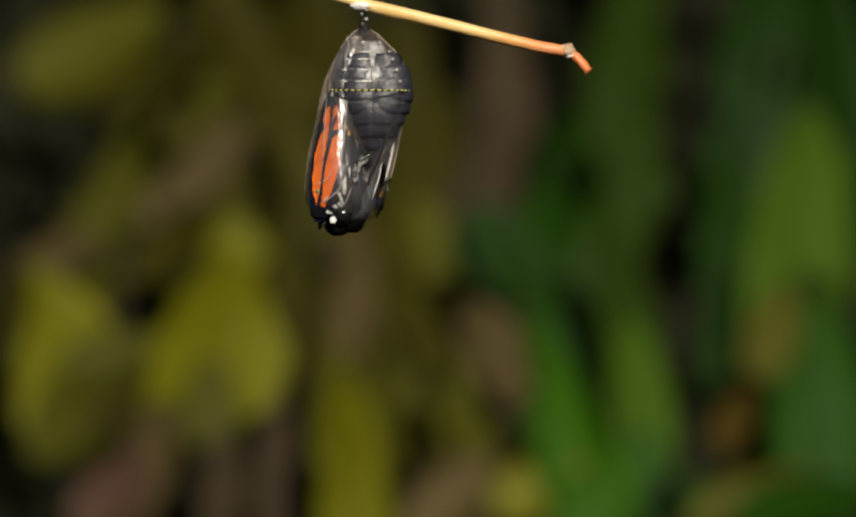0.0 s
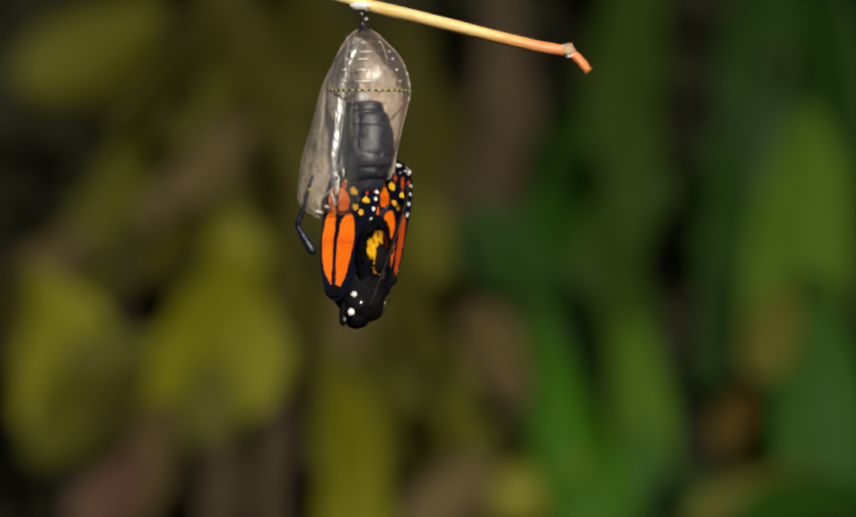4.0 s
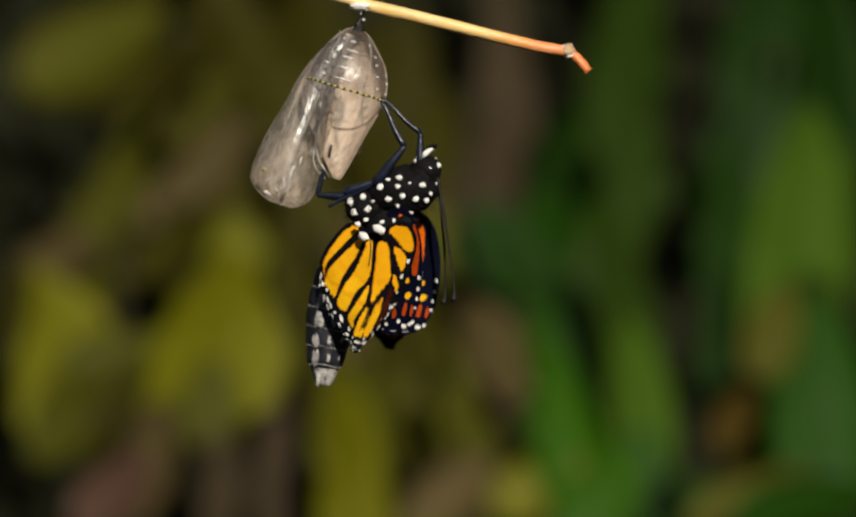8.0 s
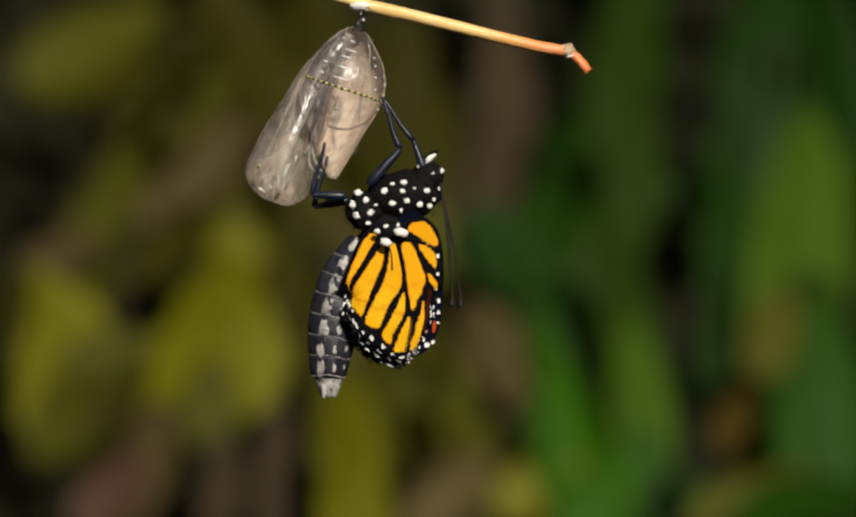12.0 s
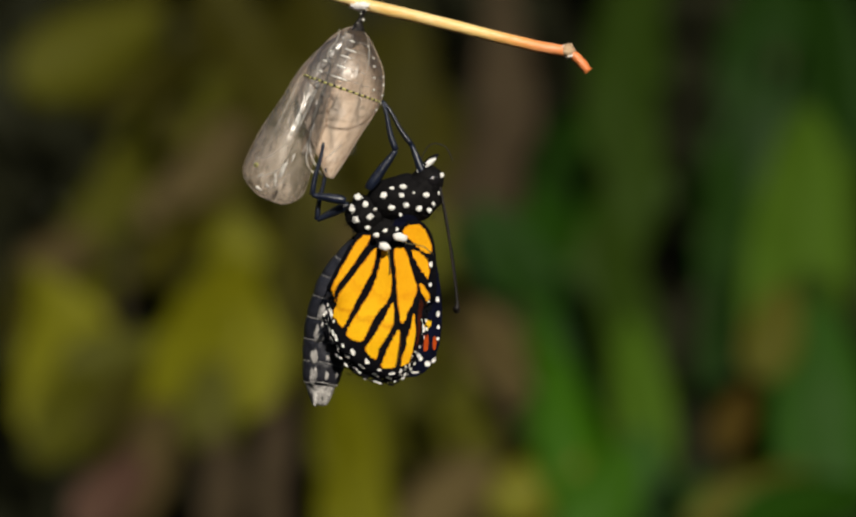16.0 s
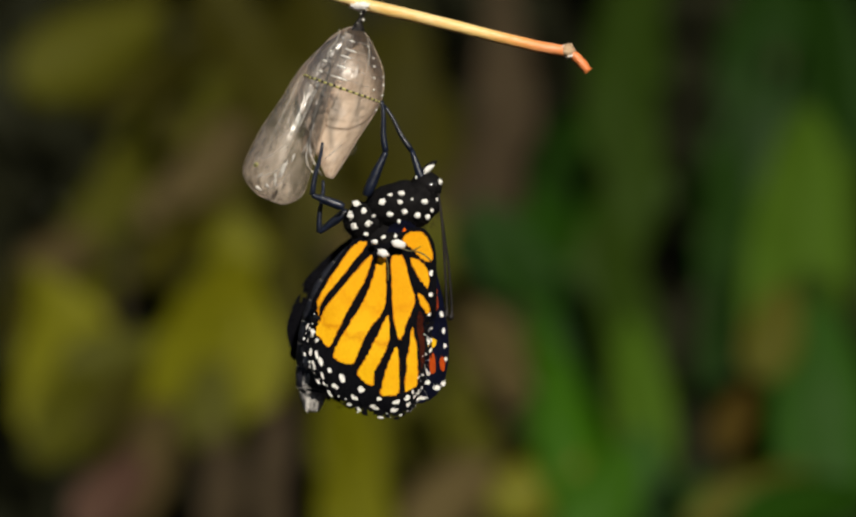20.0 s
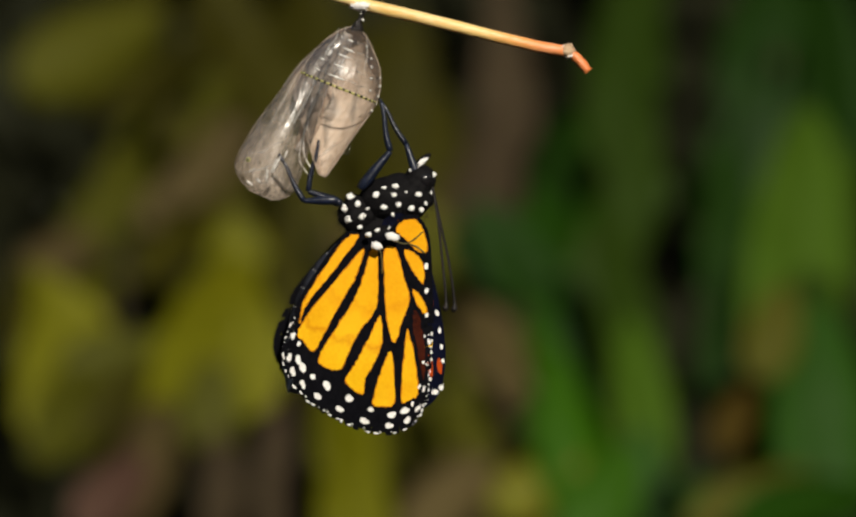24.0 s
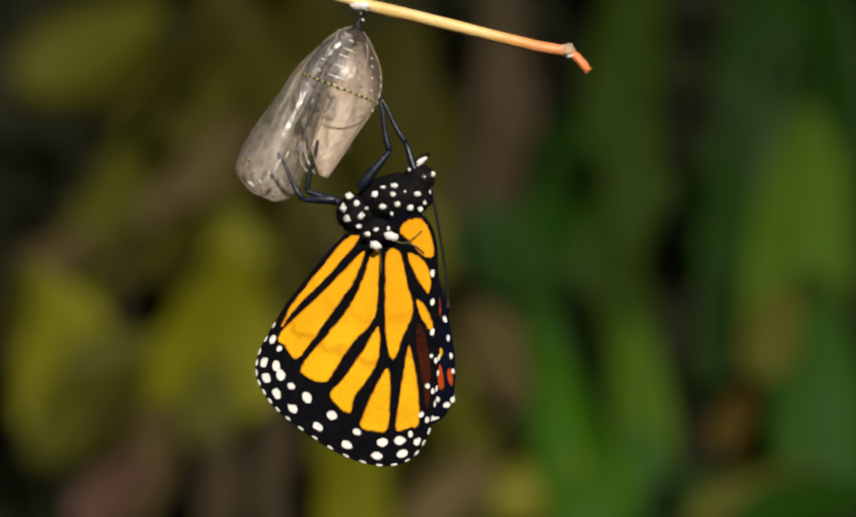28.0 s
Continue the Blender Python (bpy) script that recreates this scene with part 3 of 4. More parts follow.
    # Pale folds of the flap; the long ones also imitate its white highlight.
    for pts, r in (([(575, 380, -30), (600, 368, -48), (625, 345, -54), (628, 325, -52)], 1.8), ([(620, 300, -50), (600, 330, -52), (575, 340, -44)], 1.2),
                   ([(632, 150, -20), (636, 190, -38), (632, 250, -46), (628, 300, -52)], 2.2), ([(600, 170, -20), (596, 240, -38), (590, 320, -44)], 1.2),
                   ([(642, 130, -10), (648, 180, -20), (650, 240, -24), (662, 300, -20)], 3.0), ([(612, 390, -36), (634, 372, -46), (650, 330, -44)], 1.6)):
        m = 5 * (len(pts) - 1) + 1
        part("crease", tube(curve([step(u - PIVOT[0], v - PIVOT[1], d) for u, v, d in pts], 5), [r * K * (0.35 + 0.9 * math.sin(math.pi * k / (m - 1)) * (0.8 + 0.6 * noise.noise(Vector((k * 0.5, r, 0))))) for k in range(m)], 7), RIDGE, flap)
    for pts, rr in (([(650, 262, 20), (668, 300, 10), (698, 326, 20)], 1.3), ([(648, 250, 20), (662, 310, 16), (690, 332, 22)], 0.9), ([(640, 200, 10), (652, 250, 14), (650, 300, 24)], 1.1)):
        part("thread", tube(curve([step(u - PIVOT[0], v - PIVOT[1], d) for u, v, d in pts], 6), [rr * K] * 13, 6), SILK, flap)
    # Glassy highlights of the flap's lower end, added as flat white blobs.
    for u, v, d, a, b, turn in ((633, 342, -53, 5, 20, 4), (642, 316, -50, 2.5, 11, 0), (616, 380, -46, 8, 3.5, 10), (626, 364, -52, 4, 15, -22), (603, 390, -42, 10, 3, 14), (598, 366, -47, 2.4, 9, 32)):
        part("crumple", ball(a * 0.7, 1.6, b * 0.7, 0.9, 14, Matrix.Translation(step(u - PIVOT[0], v - PIVOT[1], d)) @ pose(0, 0, 0, 0, turn, 0)), GLINT, flap)
    # crumpled lining that bridges the split
    bm = bmesh.new()
    grid = []
    for i in range(13):
        v = 150 + 12.4 * i
        row = []
        for j in range(9):
            u = 624 + (5.6 - 0.18 * i) * j + 9 * noise.noise(Vector((j * 0.5, i * 0.33, 2.0))) + 0.14 * (v - 150)
            row.append(bm.verts.new(step(u - PIVOT[0], v - PIVOT[1], 26 + 22 * noise.noise(Vector((j * 0.7, i * 0.35, 7.0))))))
        grid.append(row)
    for r0, r1 in zip(grid, grid[1:]):
        for j in range(8):
            bm.faces.new((r0[j], r0[j + 1], r1[j + 1], r1[j]))
    bmesh.ops.solidify(bm, geom=bm.faces[:], thickness=1.2 * K)
    part("lining", bm, MILKY, flap, "crumpled milky inner membrane")
    part("gold_dot", ball(4.5, 3, 4.5, 0.2, 10, Matrix.Translation(step(583 - PIVOT[0], 352 - PIVOT[1], -42))), GOLD, flap)
    part("dark_dot", ball(2, 3, 2, 0.2, 8, Matrix.Translation(step(583 - PIVOT[0], 352 - PIVOT[1], -44.5))), JET, flap)
    lid = part("lid", shell_wall(LID, True, 1.2, 0.9), FILM, root, "clear curved lid that splits away as the insect leaves")
    # Silver streaks of the lid, gloss modelled as pale ridges.
    for pts, r in (([(722, 262, -18), (714, 300, -24), (706, 332, -26)], 1.7), ([(700, 300, -40), (694, 330, -40), (682, 366, -36)], 1.2)):
        m = 5 * (len(pts) - 1) + 1
        part("crease", tube(curve([step(u - PIVOT[0], v - PIVOT[1], d) for u, v, d in pts], 5), [r * K * (0.4 + 0.9 * math.sin(math.pi * k / (m - 1))) for k in range(m)], 7), GLINT, lid)
    tagged(root, "translucent greyish-beige chrysalis shell hanging from the silk pad", "chrysalis")
    return root, flap, lid


SHELL, SHELL_FLAP, SHELL_LID = shell()

# ---- the butterfly ----
butterfly = tagged(new("butterfly"), "black and orange butterfly with white-spotted body and unfolding wings", "butterfly")


def crumple(u, v):
    """The gentle waves of a wing, in steps."""
    return 3.6 * noise.noise(Vector((u * 0.011, v * 0.008, 3.1)))


def area(poly):
    return 0.5 * abs(sum(p.x * q.y - q.x * p.y for p, q in zip(poly, poly[1:] + poly[:1])))


def ragged(poly):
    """An outline with a slightly uneven edge."""
    out = []
    for i, p in enumerate(poly):
        q = (p + poly[(i + 1) % len(poly)]) / 2
        for x in (p, q):
            out.append(x + Vector((noise.noise(Vector((x.x * 0.27, x.y * 0.27, 1.0))), noise.noise(Vector((x.x * 0.21, x.y * 0.21, 9.0))))) * 2.4)
    return out


def cell(outline, kind=1):
    """One coloured cell with a darker line of scales along its veins."""
    c = smooth([Vector(p) for p in outline], 4)
    if kind != 1:
        return [(ragged(c), kind)]
    return [(ragged(grow(c, -0.9)), 5), (ragged(grow(c, -2.6)), kind)]


def margin(hinge, edge, insets, pairs, big=1.0):
    """The two rows of white spots in a wing's border and its white-flecked fringe."""
    e = curve([Vector((*p, 0)) for p in edge], 8)
    ins = curve([Vector((x, 0, 0)) for x in insets], 8)
    h = Vector((*hinge, 0))
    n = len(e) - 1
    shapes = []

    def at(t, depth):
        t = min(max(t, 0), n - 0.001)
        i = int(t)
        p = e[i].lerp(e[i + 1], t - i)
        tan = (e[min(i + 1, n)] - e[max(i - 1, 0)]).normalized()
        nrm = Vector((tan.y, -tan.x, 0))
        if (h - p).dot(nrm) < 0:
            nrm = -nrm
        q = p + nrm * depth * ins[i].x
        return q, math.degrees(math.atan2(tan.y, tan.x))
    for k in range(pairs):
        t = (k + 0.5) * n / pairs
        fit = min(1.0, max(0.5, ins[min(int(t), n)].x / 60))
        for depth, a, b, turn in ((0.28, 9.4, 6.4, 0), (0.68, 9.6, 7.4, 20 * (-1) ** k)):
            p, w = at(t + (0.14 if depth > 0.5 else 0) * n / pairs, depth)
            s = big * fit * (0.72 if depth > 0.5 and k % 3 == 0 else 1.0)
            shapes.append((oval(p.x, p.y, a * s, b * s, w + turn, seed=k), 2))
        for f in (0.1, 0.6):
            p, w = at((k + f) * n / pairs, 0.035)
            shapes.append((oval(p.x, p.y, 6.2, 1.7, w, seed=k + 9), 2))
    return shapes


def scaled_wing(name, tone, hinge, outline, shapes, size, label, rim=()):
    """A wing in overlapping patches of scales, which slide over one another like shingles while it unfolds."""
    bm = bmesh.new()
    pad = [Vector(p) for p in oval(hinge[0], hinge[1], 15, 12)]
    lo = [bm.verts.new(step(p.x - hinge[0], p.y - hinge[1], -3)) for p in pad]
    hi = [bm.verts.new(step(p.x - hinge[0], p.y - hinge[1], 3)) for p in pad]
    bm.faces.new(lo)
    bm.faces.new(hi[::-1])
    for i in range(len(pad)):
        bm.faces.new((lo[i], lo[i - 1], hi[i - 1], hi[i]))
    root = part(name, bm, BLACK, butterfly, label, flat=True)
    mats = [BLACK, ORANGE, WHITE, DEEP, SHADED_RUST, OCHRE] if tone == 1 else [NAVY, DEEP, WHITE, ORANGE, BRICK, DEEP]
    names = ("black_scale", "amber_scale", "white_scale", "orange_scale", "rust_scale", "ochre_scale")
    edge = [Vector(p) for p in outline]
    us, vs = [p.x for p in edge], [p.y for p in edge]
    boxes = [(min(p.x for p in q), max(p.x for p in q), min(p.y for p in q), max(p.y for p in q)) for q, kind in shapes]
    pieces = []
    for j in range(int((max(vs) - min(vs)) / size) + 1):
        for i in range(int((max(us) - min(us)) / size) + 1):
            u0, v0 = min(us) + i * size - 0.7, min(vs) + j * size - 0.7
            u1, v1 = u0 + size + 1.4, v0 + size + 1.4

            def inside(poly):
                for p, nrm in ((Vector((u0, v0)), Vector((1, 0))), (Vector((u0, v0)), Vector((0, 1))), (Vector((u1, v1)), Vector((-1, 0))), (Vector((u1, v1)), Vector((0, -1)))):
                    poly = cut(poly, p, nrm)
                    if not poly:
                        return []
                out = [p for k, p in enumerate(poly) if (p - poly[k - 1]).length > 1e-4]
                return out if len(out) > 2 and area(out) > 0.6 else []
            base = inside(edge)
            if not base or area(base) < 8:
                continue
            sheets, cover = [(base, 0)], {}
            for (q, kind), (a, b, c, d) in zip(shapes, boxes):
                if a < u1 and b > u0 and c < v1 and d > v0:
                    poly = inside(q)
                    if poly:
                        sheets.append((poly, kind))
                        cover[kind] = cover.get(kind, 0) + area(poly)
            verts, faces, kinds = [], [], []
            rise = {0: 0.0, 5: 0.06, 4: 0.06, 1: 0.12, 3: 0.12, 2: 0.18}
            for side in (-1, 1):
                for poly, kind in sheets:
                    n0 = len(verts)
                    verts += [step(p.x - hinge[0], p.y - hinge[1], side * (0.15 + rise[kind])) for p in poly]
                    turn = sum(p.x * q.y - q.x * p.y for p, q in zip(poly, poly[1:] + poly[:1])) * side < 0
                    faces.append([n0 + k for k in (range(len(poly)) if turn else reversed(range(len(poly))))])
                    kinds.append(kind)
            most = max(cover, key=cover.get) if cover and max(cover.values()) > 0.3 * area(base) else 0
            m, n0 = len(base), sum(len(p) for p, k in sheets)
            for k in range(m):
                faces.append((k, (k + 1) % m, n0 + (k + 1) % m, n0 + k))
                kinds.append(most)
            me = bpy.data.meshes.new("scale")
            me.from_pydata(verts, [], faces)
            for mt in mats:
                me.materials.append(mt)
            me.polygons.foreach_set("material_index", kinds)
            ob = new(names[most], me)
            ob.parent = root
            c = sum(base, Vector((0, 0))) / m - Vector(hinge)
            pull = Vector((0, 0))
            if rim:
                near = min(rim, key=lambda p: (p - c - Vector(hinge)).length)
                way = c + Vector(hinge) - near
                if way.length < 70:
                    way = way.normalized() if way.length > 4 else -c.normalized()
                    pull = way * (70 - (c + Vector(hinge) - near).length) ** 2 / 70
            pieces.append((ob, c, (0.28 * (c.y - 150) - 0.24 * c.x) / size, pull))
    return {"ob": root, "pieces": pieces, "hinge": Vector(hinge)}


HH = (690, 446)
HIND_EDGE = [(503, 588), (474, 640), (468, 682), (484, 720), (514, 755), (564, 793), (624, 829), (690, 848), (745, 838), (776, 800), (790, 750), (797, 690), (801, 630)]


def hindwing(label, size, spots=True):
    rim = [p.xy for p in curve([Vector((*p, 0)) for p in HIND_EDGE], 3)]
    top = [p.xy for p in curve([Vector((*p, 0)) for p in ((801, 620), (799, 540), (797, 470), (790, 424), (770, 395), (742, 396), (722, 416), (690, 436), (652, 428), (628, 430), (570, 496), (522, 556))], 2)]
    shapes = []
    outlines = [[(630, 437), (655, 438), (600, 505), (545, 560), (514, 600), (530, 560), (577, 500)],
                [(664, 458), (600, 522), (512, 607), (520, 632), (543, 655), (580, 610), (622, 550), (648, 512)],
                [(676, 464), (692, 464), (690, 520), (684, 580), (645, 625), (618, 665), (595, 697), (562, 690), (549, 668), (592, 615), (636, 560), (660, 510)],
                [(704, 462), (728, 460), (742, 515), (753, 566), (737, 610), (719, 655), (708, 645), (701, 600), (701, 530)],
                [(690, 594), (691, 650), (672, 690), (648, 722), (640, 752), (620, 745), (601, 718), (625, 690), (660, 640)],
                [(705, 670), (712, 692), (711, 740), (706, 783), (680, 786), (656, 776), (665, 745), (688, 695)],
                [(744, 630), (753, 655), (761, 705), (764, 770), (745, 780), (721, 783), (724, 740), (735, 670)],
                [(727, 424), (742, 404), (768, 402), (785, 428), (790, 468), (770, 470), (748, 446)],
                [(742, 464), (768, 472), (784, 500), (782, 536), (766, 522), (750, 492)],
                [(758, 546), (775, 560), (789, 592), (781, 603), (762, 572)]]
    for outline in outlines if spots else outlines[2:7]:
        shapes += cell(outline)
    # Painted-in shadow: the forewing's dim underside drawn as a dark red cell.
    shapes += cell([(762, 590), (776, 620), (784, 690), (777, 745), (768, 690), (758, 625)], 4)
    if spots:
        shapes += margin(HH, HIND_EDGE, [44, 50, 60, 70, 78, 80, 74, 64, 58, 42, 30, 24, 20], 13, 1.1)
        shapes += [(oval(787, v, 4, 7, 10), 2) for v in (500, 552, 606)]
    return scaled_wing("hindwing", 1, HH, rim + top, shapes, size, label, rim)


FH_ = (748, 408)


def forewing(label, band=False):
    outline = [p.xy for p in curve([Vector((*p, 0)) for p in ((748, 390), (764, 396), (782, 430), (796, 490), (806, 560), (811, 630), (809, 700), (794, 756), (765, 781), (728, 778), (702, 745), (693, 690), (695, 600), (699, 500), (714, 440), (730, 400))], 2)]
    shapes = []
    for c in ([(752, 404), (764, 432), (770, 480), (771, 540), (764, 590), (750, 602), (738, 585), (735, 540), (738, 480), (745, 430)],
              [(738, 420), (735, 450), (729, 500), (726, 550), (721, 600), (706, 604), (700, 560), (703, 500), (716, 450)],
              [(704, 610), (718, 610), (714, 650), (710, 682), (701, 674), (698, 640)],
              [(727, 606), (744, 612), (746, 640), (738, 670), (722, 688), (716, 676), (722, 640)]):
        shapes += cell(c)
    for kind, marks in ((3, ((762, 625, 7, 12, 12), (777, 611, 6, 9, 10), (784, 655, 8, 11, 12), (754, 681, 9, 14, 14), (733, 722, 8, 11, 0))),
                        (4, ((783, 700, 5, 24, 0), (799, 700, 4, 18, 0), (728, 694, 5, 14, 5), (760, 716, 6, 17, 0))),
                        (2, ((802, 595, 3.4, 7, -15), (804, 630, 3, 6, 0), (805, 662, 3, 6, 0), (799, 742, 4, 6, 15), (788, 750, 6, 5, 20), (765, 772, 8, 3, 0),
                             (722, 760, 4, 5, 40), (708, 735, 4, 5, 40), (745, 752, 6, 4, 30), (774, 738, 4, 5, 0), (740, 770, 5, 3, 10), (805, 690, 3, 5, 0)))):
        shapes += [(oval(*m), kind) for m in marks]
    # Dark red strip on the leading edge, shadow of the underside as colour.
    if band:
        shapes += cell([(777, 432), (789, 470), (796, 530), (796, 584), (786, 588), (780, 520)], 4)
    return scaled_wing("forewing", 3, FH_, outline, shapes, 13, label)


NEAR_HIND = hindwing("amber hindwing with black veins and a white-spotted border", 9)
NEAR_FORE = forewing("deep orange forewing with a black spotted tip", True)
FAR_FORE = forewing("deep orange forewing of the far side")
FAR_HIND = hindwing("hindwing of the far side", 14, False)

# tufts and veins at the near hindwing's root
for pts in ([(716, 440), (735, 446), (752, 438), (768, 424)], [(742, 446), (758, 452), (772, 464)], [(690, 455), (694, 476), (694, 500)]):
    tb = tube(curve([step(u - HH[0], v - HH[1], -5 + crumple(u, v)) for u, v in pts], 4), [1.3 * K] * (4 * (len(pts) - 1) + 1), 6)
    part("root_vein", tb, VEIN, NEAR_HIND["ob"])
for u, v, a, b, turn in ((22, -13, 13, 8, 12), (-5, 4, 11, 8, 20), (-20, -16, 6, 5, 0)):
    tuft = ball(a, 5, b, 0.6, 10, Matrix.Translation(step(u, v, -28)) @ pose(0, 0, 0, 0, turn, 0))
    part("white_tuft", tuft, WHITE, NEAR_HIND["ob"])


def on_ball(u, v, rx, ry, rz):
    """Depth of the near side of an ellipsoid at (u, v)."""
    q = 1 - (u / rx) ** 2 - (v / rz) ** 2
    return -ry * math.sqrt(max(q, 0.02))


def body_spot(parent, u, v, d, a, b, turn, out=1.0):
    """A proud tuft of white scales."""
    bm = ball(a * 0.70, 1.1, b * 0.66, 0.7, 14, Matrix.Translation(step(u, v, d)) @ pose(0, 0, 0, 0, turn, 0))
    part("white_spot", bm, WHITE, parent)


def fuzz(parent, rx, ry, rz, n, length, seed, centre=(0, 0)):
    rnd = random.Random(seed)
    bm = bmesh.new()
    for k in range(n):
        d = Vector((rnd.gauss(0, 1), -abs(rnd.gauss(0, 1)) if rnd.random() < 0.8 else rnd.gauss(0, 1), rnd.gauss(0, 1))).normalized()
        p = Vector((d.x * rx * K + centre[0] * K, d.y * ry * K, d.z * rz * K - centre[1] * K))
        t = (d + Vector((rnd.gauss(0, .4), rnd.gauss(0, .3), rnd.gauss(0, .4) - 0.3))).normalized()
        tube([p, p + t * length * K * rnd.uniform(0.5, 1)], [0.8 * K, 0.25 * K], 3, bm=bm)
    tagged(part("fuzz", bm, FUR, parent), kind="stuff")


def thorax():
    bm = ball(69, 42, 46, 0.10, 28, Matrix.Translation(step(3, -10)) @ pose(0, 0, 0, 0, -6, 0))
    low = ball(38, 34, 37, 0.12, 22, Matrix.Translation(step(-66, 18, 0)))
    me = bpy.data.meshes.new("low")
    low.to_mesh(me)
    low.free()
    bm.from_mesh(me)
    root = ball(42, 28, 30, 0.10, 20, Matrix.Translation(step(-30, 48, 0)))
    root.to_mesh(me)
    root.free()
    bm.from_mesh(me)
    neck = ball(36, 31, 30, 0.10, 20, Matrix.Translation(step(38, -32, 0)) @ pose(0, 0, 0, 0, -45, 0))
    neck.to_mesh(me)
    neck.free()
    bm.from_mesh(me)
    for u, v, a, b in ((-12, 54, 34, 15), (12, 48, 22, 12)):
        tuft = ball(a, 12, b, 0.2, 16, Matrix.Translation(step(u, v, -36)))
        tuft.to_mesh(me)
        tuft.free()
        bm.from_mesh(me)
    bpy.data.meshes.remove(me)
    ob = part("thorax", bm, FUR, butterfly, "furry black thorax with white spots")
    for u, v, a, b, t in ((-32, -17, 9, 8, 0), (3, -33, 9, 6, 5), (-18, -30, 6, 4, 0), (0, -17, 7, 6, 20), (45, -18, 9, 6, 10), (-18, 5, 9, 7, 0), (8, 1, 7, 7, 20),
                          (32, 7, 8, 8, 45), (15, 33, 12, 5, -10), (50, 10, 6, 7, 0), (22, -22, 4, 3, 0), (-2, 18, 4, 5, 0), (58, -2, 4, 5, 0)):
        body_spot(ob, u, v, on_ball(u - 3, v + 10, 73, 43, 50) - 0.5, a, b, t)
    for u, v, a, b, t in ((-79, -14, 11, 8, 20), (-66, -1, 8, 8, 0), (-90, 7, 7, 12, -8), (-82, 27, 10, 9, 0), (-58, 22, 8, 9, 40), (-48, 8, 5, 4, 0), (-62, 41, 7, 5, 10)):
        body_spot(ob, u, v, on_ball(u + 66, v - 18, 42, 34, 41) - 0.5, a, b, t)
    for u, v, a, b, t in ((5, 62, 12, 8, 10), (-27, 76, 11, 8, 20), (-30, 47, 6, 5, 0), (-8, 45, 4, 6, 0)):
        body_spot(ob, u, v, -49, a, b, t)
    fuzz(ob, 69, 40, 42, 260, 9, 2)
    fuzz(ob, 38, 34, 36, 160, 12, 6, (-66, 18))
    return ob


def head():
    bm = ball(29, 26, 27, 0.10, 22)
    ob = part("head", bm, FUR, butterfly, "small black head with white spots")
    part("eye", ball(13, 8, 14, 0.03, 18, Matrix.Translation(step(7, 2, -19))), EYE, ob, "round glossy black eye")
    part("eye", ball(13, 8, 14, 0.03, 18, Matrix.Translation(step(7, 2, 19))), EYE, ob, "round glossy black eye")
    for d in (-9, 9):
        palp = tube(curve([step(-12, -14, d), step(-4, -26, d * 1.2), step(10, -40, d * 1.3), step(20, -46, d * 1.3)], 4),
                    [6 * K, 6.5 * K, 7 * K, 7 * K, 7 * K, 6.6 * K, 6 * K, 5.5 * K, 5 * K, 4.2 * K, 3.4 * K, 2.4 * K, 1.2 * K], 8, 0.15)
        part("palp", palp, FUR, ob)
        part("palp_stripe", ball(15, 3, 5.5, 0.3, 10, Matrix.Translation(step(2, -30, d - 6)) @ pose(0, 0, 0, 0, -38, 0)), WHITE, ob)
    for u, v, a, b in ((-14, -16, 9, 7), (25, -8, 5, 7), (16, 26, 8, 6), (-6, 24, 9, 4), (-24, 6, 5, 4)):
        body_spot(ob, u, v, on_ball(u, v, 27, 25, 26) - (8 if u > 5 else 1), a, b, 0)
    for u, v, a, b in ((-12, 6, 8, 7), (12, -16, 9, 8)):
        body_spot(ob, u, v, 27, a, b, 0)
    fuzz(ob, 26, 24, 24, 90, 8, 8)
    arms = []
    for d, bend in ((-10, 0), (8, 14)):
        pts = curve([step(0, 0, 0), step(14 + bend * .3, 60, -2), step(26 + bend, 130, 0), step(38 + bend * 1.4, 205, 2), step(37 + bend * 1.5, 226, 2)], 6)
        rad = [2.3 * K] * (len(pts) - 6) + [3.0 * K, 4.4 * K, 5.8 * K, 6.0 * K, 4.8 * K, 2.4 * K]
        an = part("antenna", tube(pts, rad, 8, 0.12), JET, ob, "thin black antenna with a clubbed end")
        arms.append(an)
    tongue = tube(curve([step(0, 0), step(6, -24), step(28, -44), step(52, -34), step(60, -6)], 6), [1.0 * K] * 25, 6)
    tg = part("proboscis", tongue, JET, ob, "thin curled black proboscis")
    return ob, arms, tg


